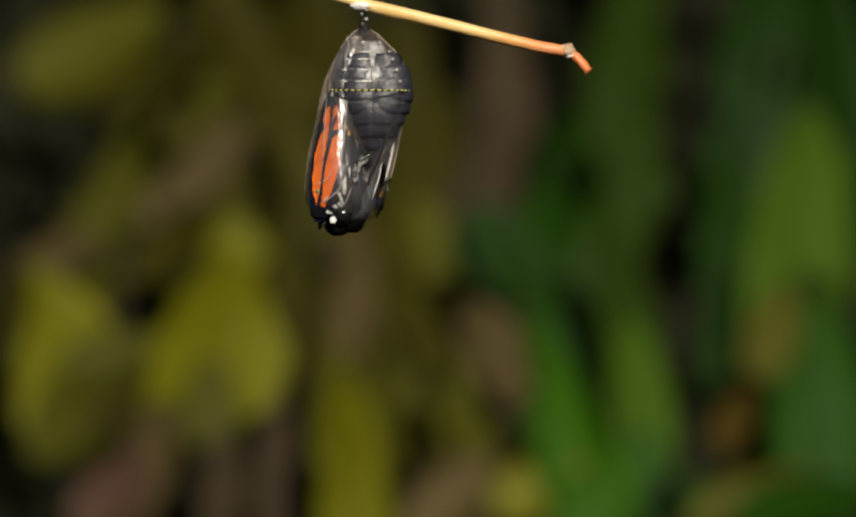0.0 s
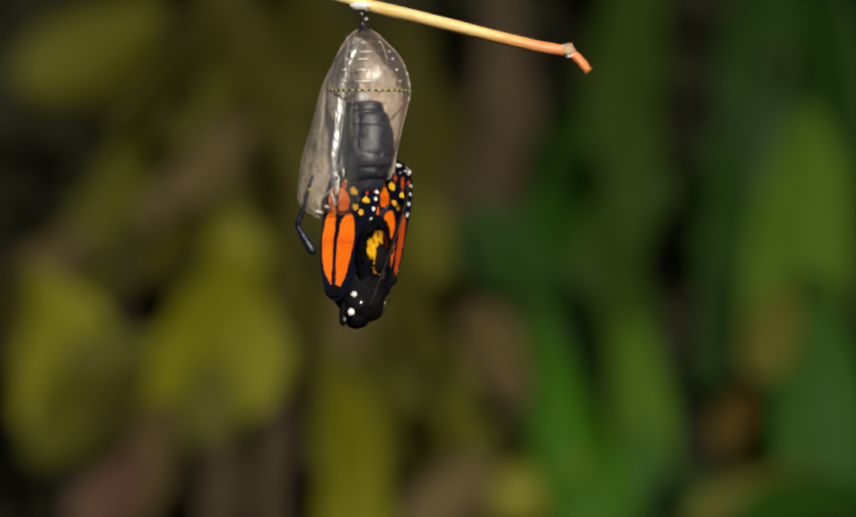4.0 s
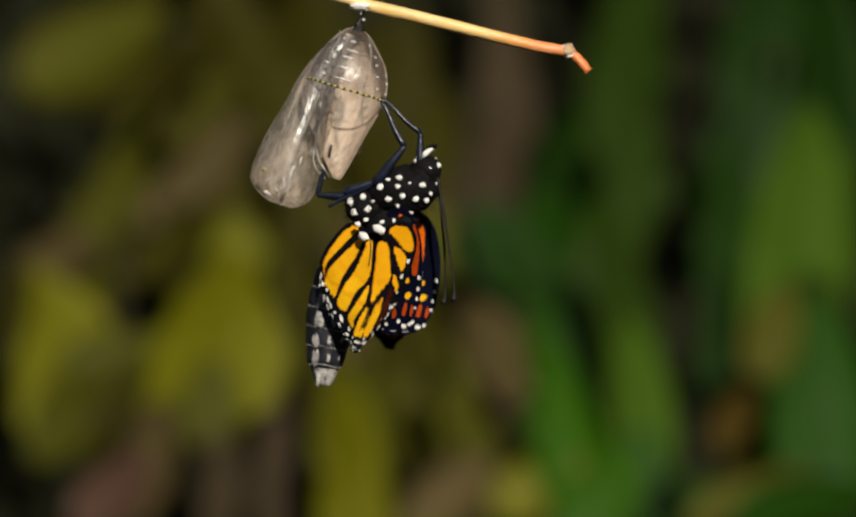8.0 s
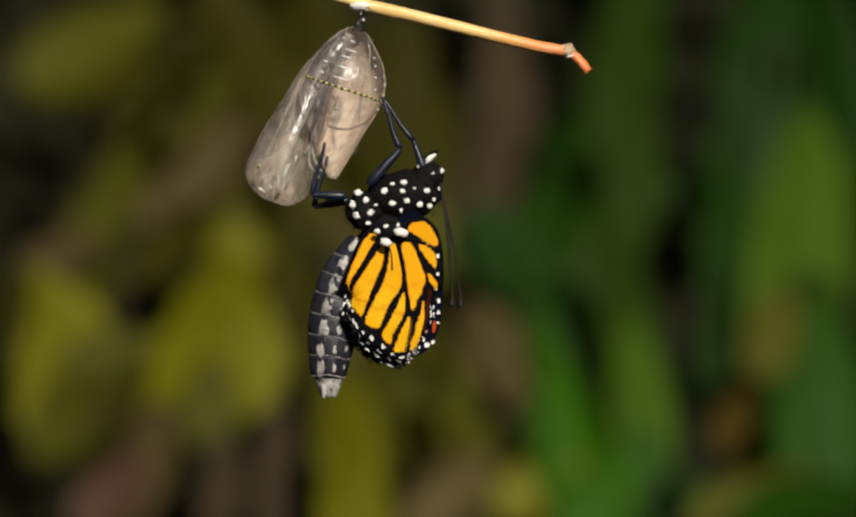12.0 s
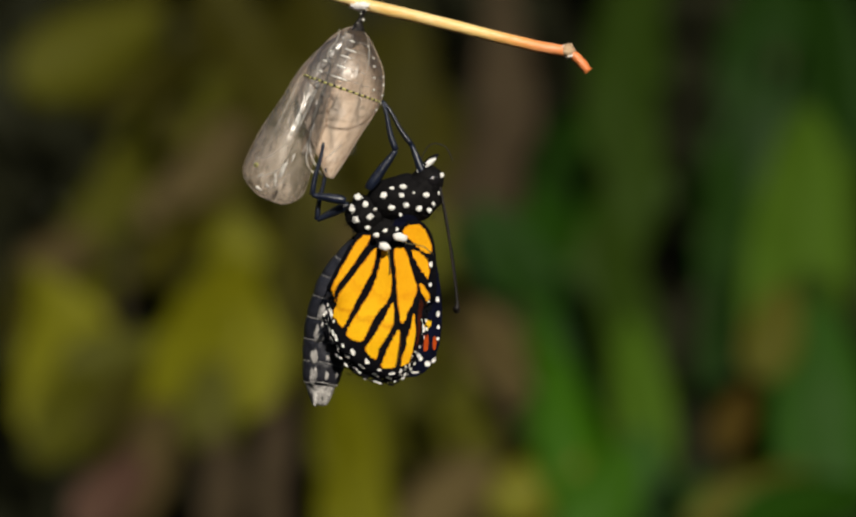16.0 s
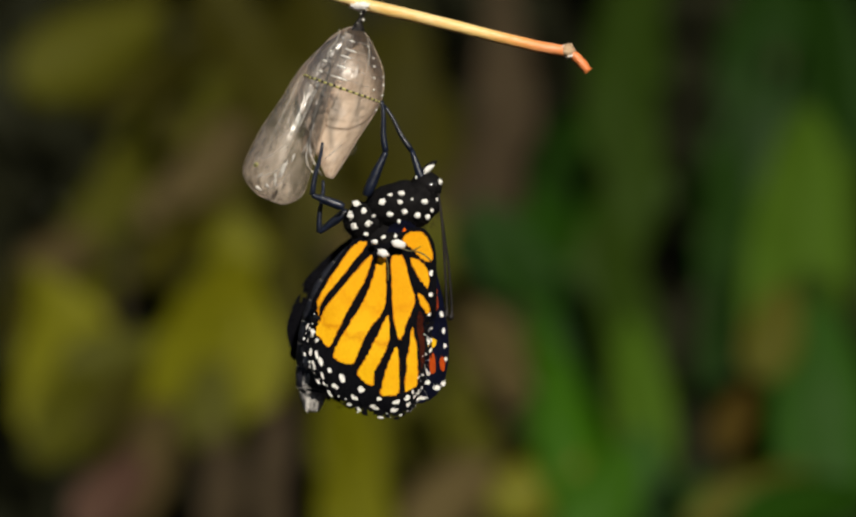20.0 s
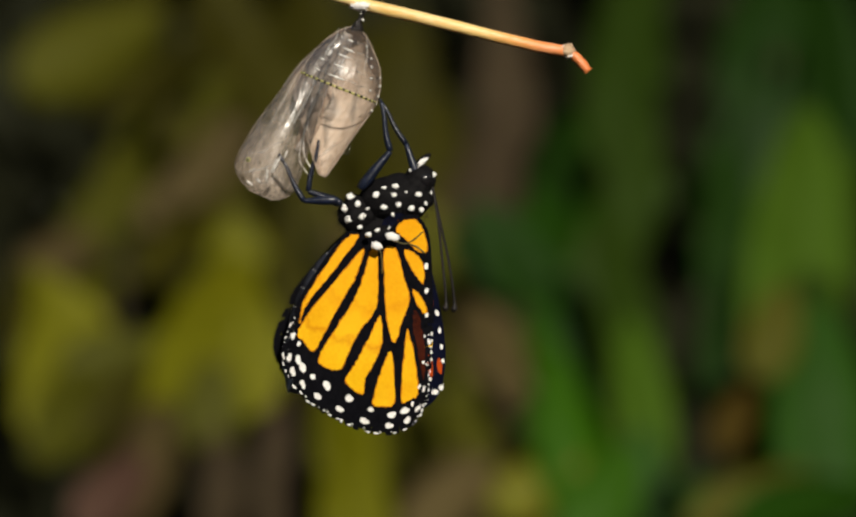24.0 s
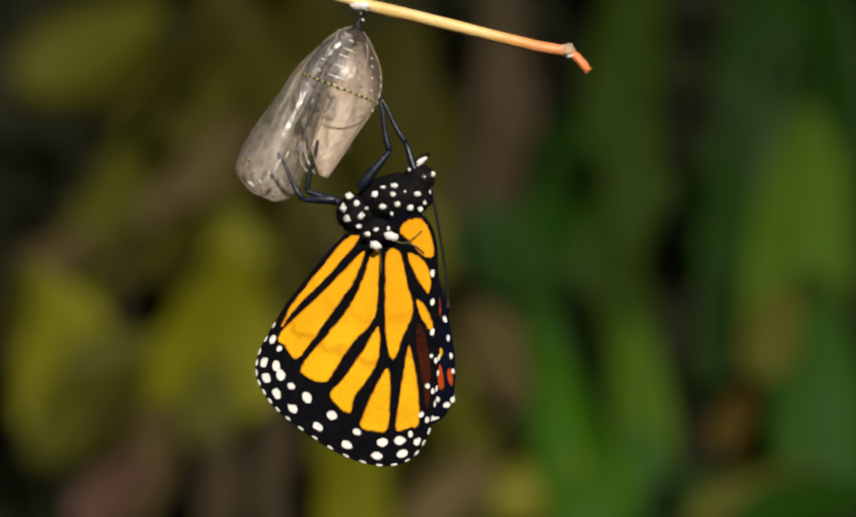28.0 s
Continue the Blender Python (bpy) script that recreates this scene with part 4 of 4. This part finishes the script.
def abdomen():
    """Telescoping rings from the thorax to the tip, along -z."""
    widths = [(60, 82), (82, 96), (96, 100), (100, 96), (96, 88), (88, 76), (76, 64), (60, 28)]
    out = []
    for i, (w0, w1) in enumerate(widths):
        halves = []
        for half in (-1, 1):
            bm = bmesh.new()
            rings = []
            for j in range(8):
                t = j / 7
                w = (w0 + (w1 - w0) * t) / 2 * (1 + 0.05 * math.sin(math.pi * t)) * (0.92 if j == 7 else 1.0) * (0.95 if j == 0 else 1.0)
                ring = []
                for k in range(18):
                    a = math.pi * (k / 17 * 1.3 - 0.65) + (0 if half > 0 else math.pi)
                    r = w * (1 + 0.03 * noise.noise(Vector((math.cos(a) * 2, math.sin(a) * 2, i + t * 2)))) * (1 if half > 0 else 0.99)
                    ring.append(bm.verts.new(step(r * math.cos(a), -4 + 46 * t, r * 0.82 * math.sin(a))))
                rings.append(ring)
            for r0, r1 in zip(rings, rings[1:]):
                for k in range(18):
                    bm.faces.new((r0[k], r0[(k + 1) % 18], r1[(k + 1) % 18], r1[k]))
            bm.faces.new(rings[0])
            bm.faces.new(rings[-1])
            bmesh.ops.recalc_face_normals(bm, faces=bm.faces)
            halves.append(part("abdomen_plate", bm, BELLY if i < 7 else PALE, butterfly, "dark grey ringed plate of the abdomen" if i < 7 else "pale mottled tip of the abdomen"))
        ob = halves[0]
        w = (w0 + w1) / 4
        for u, a, b in ((-0.40, 0.22, 21), (0.22, 0.13, 12), (0.74, 0.08, 7)):
            u += 0.08 * noise.noise(Vector((i * 3.1, a * 9, 0)))
            pb = ball(w * a, 3.0, b, 0.5, 14, Matrix.Translation(step(w * u, 20, -0.82 * w * math.sqrt(1 - u * u) + 0.8)) @ pose(0, 0, 0, 0, 0, math.degrees(math.asin(u)) * 0.8))
            part("pale_patch", pb, PALE, halves[u > 0.3])
        rim = [step(w1 / 2 * 1.0 * math.cos(k), 38 + 2 * math.sin(k * 3), -w1 / 2 * 0.84 * math.sin(k)) for k in [math.pi * (0.06 + 0.88 * x / 20) for x in range(21)]]
        part("pale_rim", tube(rim, [K * (0.6 + 1.1 * abs(noise.noise(Vector((x * 0.6, i, 0))))) for x in range(21)], 6), PALE, ob)
        out.append(halves)
    return out


THORAX = thorax()
HEAD, ANTENNAE, TONGUE = head()
RINGS = abdomen()


def leg(name, long, short, r):
    """A thigh that carries a shin with a foot; both lie along -z from their joints."""
    th = part(name, tube(curve([step(0, 0), step(0, long * .3), step(0, long * .7), step(0, long)], 4), [r * K * f for f in (.9, 1.1, 1.25, 1.3, 1.3, 1.25, 1.2, 1.1, 1, .9, .8, .75, .7)], 10, 0.1),
              LEG, butterfly, "jointed blue-black leg")
    sh = tube(curve([step(0, 0), step(2, short * .35), step(-1, short * .7), step(0, short)], 4), [r * K * f for f in (.75, .8, .78, .74, .7, .66, .6, .62, .52, .55, .45, .5, .35)], 9, 0.12)
    sh = part("shin", sh, LEG, th)
    return th, sh, long, short


LEGS = [leg("leg", 88, 96, 6.5), leg("leg", 88, 94, 7.5), leg("leg", 62, 98, 6.5), leg("leg", 66, 96, 6.5)]


# ---- movement ----
def glide(rows, t):
    """Values between the rows of a small table."""
    if t <= rows[0][0]:
        return list(rows[0][1:])
    for a, b in zip(rows, rows[1:]):
        if t <= b[0]:
            f = (t - a[0]) / (b[0] - a[0])
            return [x + (y - x) * f for x, y in zip(a[1:], b[1:])]
    return list(rows[-1][1:])


TIMES = [0, 0.5, 1, 1.5, 2, 2.5, 3, 3.5, 4, 4.4, 4.8, 5.2, 5.5, 5.75, 6, 6.25, 6.5, 7, 7.5, 8, 8.5, 8.75, 9, 9.25, 9.5, 10, 10.5, 11, 11.5, 12, 12.5, 13.5, 14.5, 15, 15.5, 16, 16.5, 17,
         17.5, 18, 18.5, 18.75, 19, 19.25, 19.5, 20, 20.5, 20.75, 21, 21.5, 22.5, 23.5, 24, 24.5, 25, 25.5, 26, 26.5, 26.75, 27, 27.25, 27.5, 28]
# seconds, u, v of the body
PLACE = [(0, 630, 330), (1, 628, 345), (2, 628, 362), (3, 630, 408), (3.5, 630, 452), (4, 640, 486), (4.4, 655, 484), (4.8, 672, 462), (5.2, 679, 460),
         (5.5, 680, 462), (6, 707, 410)]
PLACE_B = [(6, 707, 410), (7, 685, 426), (8, 692, 432), (9, 684, 428), (10, 712, 436), (11, 705, 436), (12, 706, 440), (15, 716, 444), (16, 706, 448), (17, 714, 456),
           (18, 706, 457), (19, 678, 446), (20, 703, 460), (21, 674, 445), (21.5, 690, 445), (23.5, 712, 447), (24, 692, 447), (25, 690, 446), (26, 676, 446), (26.5, 700, 446), (27, 664, 425),
           (28, 690, 446)]
FLIP = [(0, 180), (3.5, 180), (4, 174), (4.4, 138), (4.8, 82), (5.2, 28), (5.5, 0), (28, 0)]
# how far the wings stand open: 1 well open, below 0 turned the other way
OPEN = [(0, 0), (5.2, 0.6), (5.5, .9), (6, 0), (6.5, .6), (7, .6), (7.5, .1), (8, .4), (8.5, .1), (9, 1), (9.5, 0), (10, -.5), (10.5, .1), (11, 0), (11.5, -.7), (12, -.1),
        (12.5, -.1), (14.5, .2), (15, -.5), (15.5, .3), (16, 0), (16.5, .6), (17, -.2), (17.5, .6), (18, 0), (18.5, 0), (19, 1)]
OPEN_B = [(19, 1), (19.5, .25), (20, 0), (20.5, 0), (21, .85), (21.5, .5), (23.5, -.4), (24, 0), (24.5, -.3), (25, .05), (25.5, -.15), (26, .5), (26.5, -.1), (27, 1.3), (27.5, .3), (28, 0)]
# how the wings unfold: seconds, then across and down as sums of 1, x, y, xy and yy, where x and y are hundreds of steps from the hinge of the full wing
HIND_FOLD = [(0, 0, 30, 4, -4, -2, 0, 2, 34, 0, -3), (3.5, 0, 32, 4, -4, -2, 0, 2, 36, 0, -3), (5.5, 2, 78, 7, -18, -3, -1, 8, 56, -5, -2.3), (6, 6.7, 80.8, 7.6, -19.4, -3.4, -1.0, 12.2, 58.4, -6.4, -2.5),
             (8.5, 2, 83.4, 7.9, -18.1, -2.7, -0.9, 4.0, 63.6, -1.7, -2.5), (10.5, -5, 84.4, 12.5, -17.8, -3.8, -1.2, 3.5, 68.1, -3.8, -3.3), (12, 9, 79.1, 17.8, -12.2, -4.9, -2.9, 0.7, 66.7, -2.0, -1.8),
             (16, -0.6, 80.5, 12.7, -8.8, -3.2, -4.6, 1.8, 75.9, -2.8, -2.6), (18, -3.7, 86.0, 8.1, -6.5, -2.1, -1.9, 3.9, 79.3, -4.2, -2.0), (20, -2.5, 87.8, 4.7, -6.6, 0.0, -4.0, 3.6, 80.6, -5.7, -0.8),
             (24, -5.3, 91.7, 3.5, -3.7, 0.7, -4.5, -1.6, 89.8, -3.7, -0.6), (26, -2, 96, 1.5, -1.6, 0.3, -2, -1, 95, -1.5, 0), (28, 0, 100, 0, 0, 0, 0, 0, 100, 0, 0)]
# how far the border of the hindwing is curled under
CURL = [(0, 0.2), (3.5, 0.2), (5.5, 0.1), (6, 0.12), (8.5, 0.15), (10.5, 0.3), (12, 0.48), (16, 0.5), (18, 0.42), (20, 0.3), (24, 0.12), (26, 0.05), (28, 0)]
FORE_FOLD = [(0, 0, 66, 0, 0, 0, 0, 0, 96, 0, -8.6), (3.5, 0, 74, 0, 0, 0, 0, 0, 96, 0, -8.6), (5.5, 0, 105, 0, 0, 0, 0, 0, 58, 0, 0), (6, 0, 105, 4, -6, -1, 0, 0, 57, 0, 0), (9, 0, 110, 4, -6, -1, 0, 0, 60, 0, 0),
             (12, 0, 104, 4, -6, -1, 0, 0, 67, 0, 0), (16, 0, 106, 4, -4, -1, 0, 0, 75, 0, 0), (19, 0, 118, 2, -2, 0, 0, 0, 82, 0, 0), (21, 0, 116, 0, 0, 0, 0, 0, 88, 0, 0), (24, 0, 112, 0, 0, 0, 0, 0, 92, 0, 0),
             (28, 0, 110, 0, 0, 0, 0, 0, 100, 0, 0)]
SWING = [(0, 0), (3.5, 0), (5.5, 3), (6, 14.5), (8, 17), (12, 18.5), (17, 19.5), (20, 19.5), (21, 18), (24, 22), (28, 21.5)]
FLAP_SWING = [(0, 0), (0.5, 1), (1, 3), (2, 5.5), (3, 6), (3.5, 5), (5.5, 1), (6, 1), (8, 1), (12, 1.5), (20, 1.5), (24, 2), (28, 2)]
# lean of the abdomen's first ring, bend from ring to ring, reach of each ring
BELLY_LEAN = [(0, 1, 0, 21.8), (2, 1, 0, 21.8), (3, 1, 0, 20), (3.5, 1, 0, 16), (5.5, 30, -3, 33), (6, 28, -3, 35), (7, 26, -3, 34), (9, 26, -3, 34), (10, 26, -3, 35), (12, 27, -4, 36), (15, 26, -3.5, 39),
              (17, 32, -4, 36), (18, 34, -4, 37), (20, 32, -4, 38), (24, 34, -3, 36), (26.5, 32, -3.5, 36), (27, 30, -3, 34), (27.5, 30, -3.5, 36), (28, 30, -4, 36)]
HIP_IN, HIP_OUT = [(40, -64), (52, -50), (-66, -6), (0, -50)], [(80, -100), (-32, -100), (-72, -80), (-66, -74)]
FOOT_IN = [(70, 104), (84, 112), (-60, 60), (8, 105)]


def body_at(t):
    u, v = glide(PLACE, t) if t < 6 else glide(PLACE_B, t)
    flip = glide(FLIP, t)[0]
    op = glide(OPEN, t)[0] if t < 19 else glide(OPEN_B, t)[0]
    return Matrix.Translation(spot(u, v, 4)) @ pose(0, 0, 0, 0, 0, -18 * op) @ pose(0, 0, 0, flip, 0, 0)


def out_at(t):
    """0 in the shell, 1 when hanging free."""
    return glide([(0, 0), (3.5, 0), (5.5, 1), (28, 1)], t)[0]


def open_at(t):
    return glide(OPEN, t)[0] if t < 19 else glide(OPEN_B, t)[0]


def stretch_at(t):
    """How far the forebody shifts right and down and turns upright while the wings are held open."""
    wide = min(1, max(0, open_at(t)))
    return [x * wide for x in glide([(5.5, 36, 26, 0), (6, 30, 10, 2), (9, 34, -6, 6), (17, 16, 0, 12), (19, 14, 0, 13), (21, 16, 0, 14), (27, 16, 8, 14), (28, 12, 0, 14)], t)]


def mix(a, b, f):
    return [x + (y - x) * f for x, y in zip(a, b)]


def lay(u, v, d, ry, rz=0.0):
    return Matrix.Translation(step(u, v, d)) @ pose(0, 0, 0, 0, 0, rz) @ pose(0, 0, 0, 0, ry, 0)


def unfold(row, c, hinge, layer, pull):
    """Where a patch of scales around c lies on the wing that a row of a fold table describes."""
    x, y = (c.x + pull.x) / 100, (c.y + pull.y) / 100
    t, a0, a1, a2, a3, a4, b0, b1, b2, b3, b4 = row
    xx, xy, yx, yy = a1 + a3 * y, a2 + a3 * x + 2 * a4 * y, b1 + b3 * y, b2 + b3 * x + 2 * b4 * y
    to = Vector((a0 + a1 * x + a2 * y + a3 * x * y + a4 * y * y, b0 + b1 * x + b2 * y + b3 * x * y + b4 * y * y))
    wave = 1.0 + 0.9 * (1 - b2 / 100)
    u, v = hinge.x + c.x, hinge.y + c.y
    rise = wave * crumple(u, v)
    tilt_u = (crumple(u + 6, v) - crumple(u - 6, v)) * wave / 12 * 100 / max(xx, 30)
    tilt_v = (crumple(u, v + 6) - crumple(u, v - 6)) * wave / 12 * 100 / max(yy, 30)
    spin = math.degrees(math.atan2(yx - xy, xx + yy))
    return (Matrix.Translation(step(to.x, to.y, rise + min(0.9 * pull.length, 34) + layer * min(1.0, 0.35 + 1.6 * (1 - b2 / 100) + 1.2 * abs(1 - a1 / 100)))) @ pose(0, 0, 0, math.degrees(math.atan(tilt_v)), 0, math.degrees(math.atan(tilt_u)))
            @ pose(0, 0, 0, 0, spin, 0) @ Matrix.Translation(step(-c.x, -c.y)))


def bend_leg(hip, foot, long, short, side):
    """Angles of thigh and shin, both from straight down, that bring the foot to its hold."""
    d = Vector(foot) - Vector(hip)
    r = min(max(d.length, abs(long - short) + 2), long + short - 1)
    base = math.atan2(-d.x, d.y)
    a = math.acos(max(-1, min(1, (long * long + r * r - short * short) / (2 * long * r))))
    b = math.acos(max(-1, min(1, (long * long + short * short - r * r) / (2 * long * short))))
    th = base + side * a
    return math.degrees(th), math.degrees(-side * (math.pi - b))


def motions():
    walk(butterfly, [(t, body_at(t)) for t in TIMES])
    walk(SHELL, [(t, Matrix.Translation(spot(*PIVOT)) @ pose(0, 0, 0, 0, glide(SWING, t)[0], 0)) for t in (0, 3.5, 5.5, 6, 8, 12, 17, 20, 21, 24, 28)])
    at = step(606 - PIVOT[0], 140 - PIVOT[1])
    walk(SHELL_FLAP, [(t, Matrix.Translation(at) @ pose(0, 0, 0, 0, glide(FLAP_SWING, t)[0], 0) @ Matrix.Translation(-at)) for t in (0, 0.5, 1, 2, 3, 3.5, 5.5, 6, 8, 12, 20, 24, 28)])
    top = step(716 - PIVOT[0], 250 - PIVOT[1], 12)
    walk(SHELL_LID, [(t, Matrix.Translation(top) @ pose(0, 0, 0, a, b, 0) @ Matrix.Translation(-top)) for t, a, b in ((0, 0, 0), (1, 0, -1), (2, 0, -3), (3, 0, -5), (3.5, 2, -7), (4, 45, -7), (4.5, 110, -4), (5, 165, 0), (28, 165, 0))])
    walk(THORAX, [(t, lay(*mix((12, -22), (30 + stretch_at(t)[0], -72 + stretch_at(t)[1]), out_at(t)), 0, -73 * (1 - out_at(t)) - stretch_at(t)[2] * out_at(t))) for t in TIMES])
    walk(HEAD, [(t, lay(*mix((-6, -58), (78 + stretch_at(t)[0] - 0.9 * stretch_at(t)[2], -119 + stretch_at(t)[1] - 0.7 * stretch_at(t)[2]), out_at(t)), -2 + 24 * (1 - out_at(t)), -73 * (1 - out_at(t)))) for t in TIMES])
    for i, an in enumerate(ANTENNAE):
        rows = []
        for t in TIMES:
            f = out_at(t)
            sway = 10 * open_at(t) + 5 * math.sin(t * 2.1 + i)
            sway += 40 * (1 - i) * glide([(5.5, 0), (6, 1), (7, 0)], t)[0]
            rows.append((t, lay(22, 14, (-12, 12)[i], 66 * (1 - f) + f * (4 - sway * 0.5 + (0, 3)[i] + (glide([(5.5, -4), (9, -6), (17, -10), (19, -14), (20.5, -34), (21.5, -34), (23, -10), (27, -14)], t)[0], 14)[i] *  min(1, max(0, open_at(t)))))))
        walk(an, rows)
    walk(TONGUE, [(t, lay(-12, -16, -4, a)) for t, a in ((0, 150), (3.5, 150), (5, 100), (6, 150), (14.5, 120), (15.5, 40), (16, -12), (18, -12), (19, 40), (20, 110), (28, 150))])
    for w, seat, closed, opened, lean_open, inside in ((NEAR_HIND, (5, 0, -74), 0, -30, 20, (28, -44, 8, -4, -60)), (NEAR_FORE, (48, -40, -30), 3, -62, 4, (62, -44, -8, -6, -50)),
                                                       (FAR_FORE, (48, -40, 84), 0, 12, 0, (-44, -60, 54, -13, -10)), (FAR_HIND, (0, 0, 108), 0, 0, -6, (66, -44, -16, -4, -75))):
        fore = w in (NEAR_FORE, FAR_FORE)
        rows = []
        for t in TIMES:
            f, o = out_at(t), open_at(t)
            wide = min(1, max(o, 0))
            u, v, d = seat
            if fore:
                u += glide([(5.5, 18), (6, 10), (7, 10), (8, 6), (10, 0), (14, -4), (18, -15), (24, -15), (26, -10), (28, -5)], t)[0]
            if w is FAR_FORE:
                u, v = u + glide([(5.5, 2), (9, 16), (19, 30), (20.5, 40), (21.5, 40), (26.5, 26), (27, 14), (27.5, 26)], t)[0] * wide, v + 12 * wide
            if w is NEAR_FORE:
                u -= 22 * wide - glide([(26.5, 0), (27, 28), (27.5, 0)], t)[0]
                d -= 44 * glide([(26.5, 0), (27, 1), (27.5, 0)], t)[0]
            if w is NEAR_HIND:
                u -= (10 - glide([(26.5, 0), (27, 14), (27.5, 0)], t)[0]) * max(o, 0)
            if w is FAR_HIND:
                u, v = u + 20 * wide, v + 34 * wide
            u, v, d = mix(inside[:3], (u, v, d), f)
            turn = f * (closed + opened * o if o > 0 else closed + 18 * o) + inside[4] * (1 - f)
            if w is NEAR_FORE:
                turn += glide([(0, -38), (1.5, -34), (2.5, -38), (3.5, -36), (5.5, 0), (28, 0)], t)[0]
            if w is NEAR_HIND and o > 0:
                turn += f * o * glide([(5.5, -16), (6, 0), (9, -10), (12, 0), (19, 0), (20.5, 18), (21.5, 18), (24, 0), (26.5, 0), (27, 1), (27.5, 0)], t)[0]
            if w is NEAR_FORE and o > 0:
                turn = f * (closed + glide([(5.5, -62), (26, -64), (27, -14), (28, -40)], t)[0] * o) + inside[4] * (1 - f)
            lean = inside[3] * (1 - f) + f * lean_open * wide
            if w is FAR_FORE:
                lean += f * wide * glide([(5.5, 13), (9, 7), (19, 1), (28, 0)], t)[0]
            if w is NEAR_HIND:
                lean -= glide([(26.5, 0), (27, 8), (27.5, 0)], t)[0]
            if w is not FAR_HIND:
                lean += 26 * f * min(o, 0)
            if fore:
                lean += f * glide([(5.5, 8), (6, 14), (8, 10), (12, 4), (16, 0), (20, -3), (28, -7)], t)[0] * (1 - wide)
            if w is FAR_HIND:
                lean += f * (glide([(5.5, 2), (12, 3), (15, 8), (17, 14), (20, 14), (21, 10), (24, 7), (26.5, 5), (28, 0)], t)[0] + 10 * max(0, -o)) * (1 - wide)
            yaw = 18 * o * f
            tilt = 42 * wide * f if w is FAR_HIND else -12 * (1 - f) if w is FAR_FORE else 0
            rows.append((t, Matrix.Translation(step(u, v, d)) @ pose(0, 0, 0, 0, 0, yaw) @ pose(0, 0, 0, tilt, lean, 0) @ pose(0, 0, 0, 0, 0, turn - yaw)))
        walk(w["ob"], rows)
        fold = FORE_FOLD if fore else HIND_FOLD
        for ob, c, layer, pull in w["pieces"]:
            walk(ob, [(r[0], unfold(r, c, w["hinge"], layer, pull * glide(CURL, r[0])[0])) for r in fold])
    for i, halves in enumerate(RINGS):
        for half, ob in zip((-1, 1), halves):
            rows = []
            for t in TIMES:
                f = out_at(t)
                a, b, r = glide(BELLY_LEAN, t)
                a -= f * 4 * min(1, max(0, open_at(t)))
                u, v = mix((56, glide(PLACE, min(t, 3.5))[1] - 272), (-40, 6), f)
                for k in range(i):
                    w = radians(a + b * k)
                    u, v = u - r * math.sin(w), v + r * math.cos(w)
                u += half * (1 - f) * (0, 3, 6, 16, 25, 27, 20, 0)[i] * glide([(2, 1), (3.5, 0.75), (5.5, 0)], t)[0]
                rows.append((t, lay(u, v, 6 + 22 * f, a + b * i)))
            walk(ob, rows)
    for i, (th, sh, long, short) in enumerate(LEGS):
        up, down = [], []
        for t in TIMES:
            f = out_at(t)
            hold = glide(([(0, 702, 180), (20, 698, 180), (24, 693, 178), (28, 696, 178)], [(0, 703, 186), (20, 700, 186), (28, 696, 186)],
                          [(0, 612, 372), (9, 612, 372), (11, 596, 262), (20, 592, 262), (21, 575, 250), (24, 512, 282), (28, 510, 280)],
                          [(0, 604, 262), (8, 604, 264), (20, 592, 330), (24, 584, 256), (28, 582, 256)])[i], t)
            loc = body_at(t).inverted() @ spot(*hold)
            free = (loc.x / K, -loc.z / K)
            inner = FOOT_IN[i]
            tuck = HIP_IN[i]
            if i == 2:
                *tuck, inner_u, inner_v = glide([(0, -22, -30, -12, 118), (0.5, -44, -10, -60, 100), (1, -62, -8, -100, 70), (2, -66, -4, -92, 82), (3, -68, 26, -90, 118), (3.5, -66, 52, -80, 158)], t)
                inner = (inner_u, inner_v)
            free_hip = HIP_OUT[i]
            if i:
                free_hip = mix(free_hip, ((46, -83), (-40, -76), (-18, -64))[i - 1], min(1, max(0, open_at(t))))
            hip = mix(tuck, free_hip, f)
            a, b = mix(bend_leg(tuck, inner, long, short, 1), bend_leg(free_hip, free, long, short, (1, 1, -1, -1)[i]), min(1, f * 1.8))
            d = (22, 10, 26, -30)[i] * (1 - f) + (-14, -30, -26, 4)[i] * f
            up.append((t, lay(*hip, d, a)))
            down.append((t, lay(0, long, 0, b)))
        walk(th, up)
        walk(sh, down)


motions()
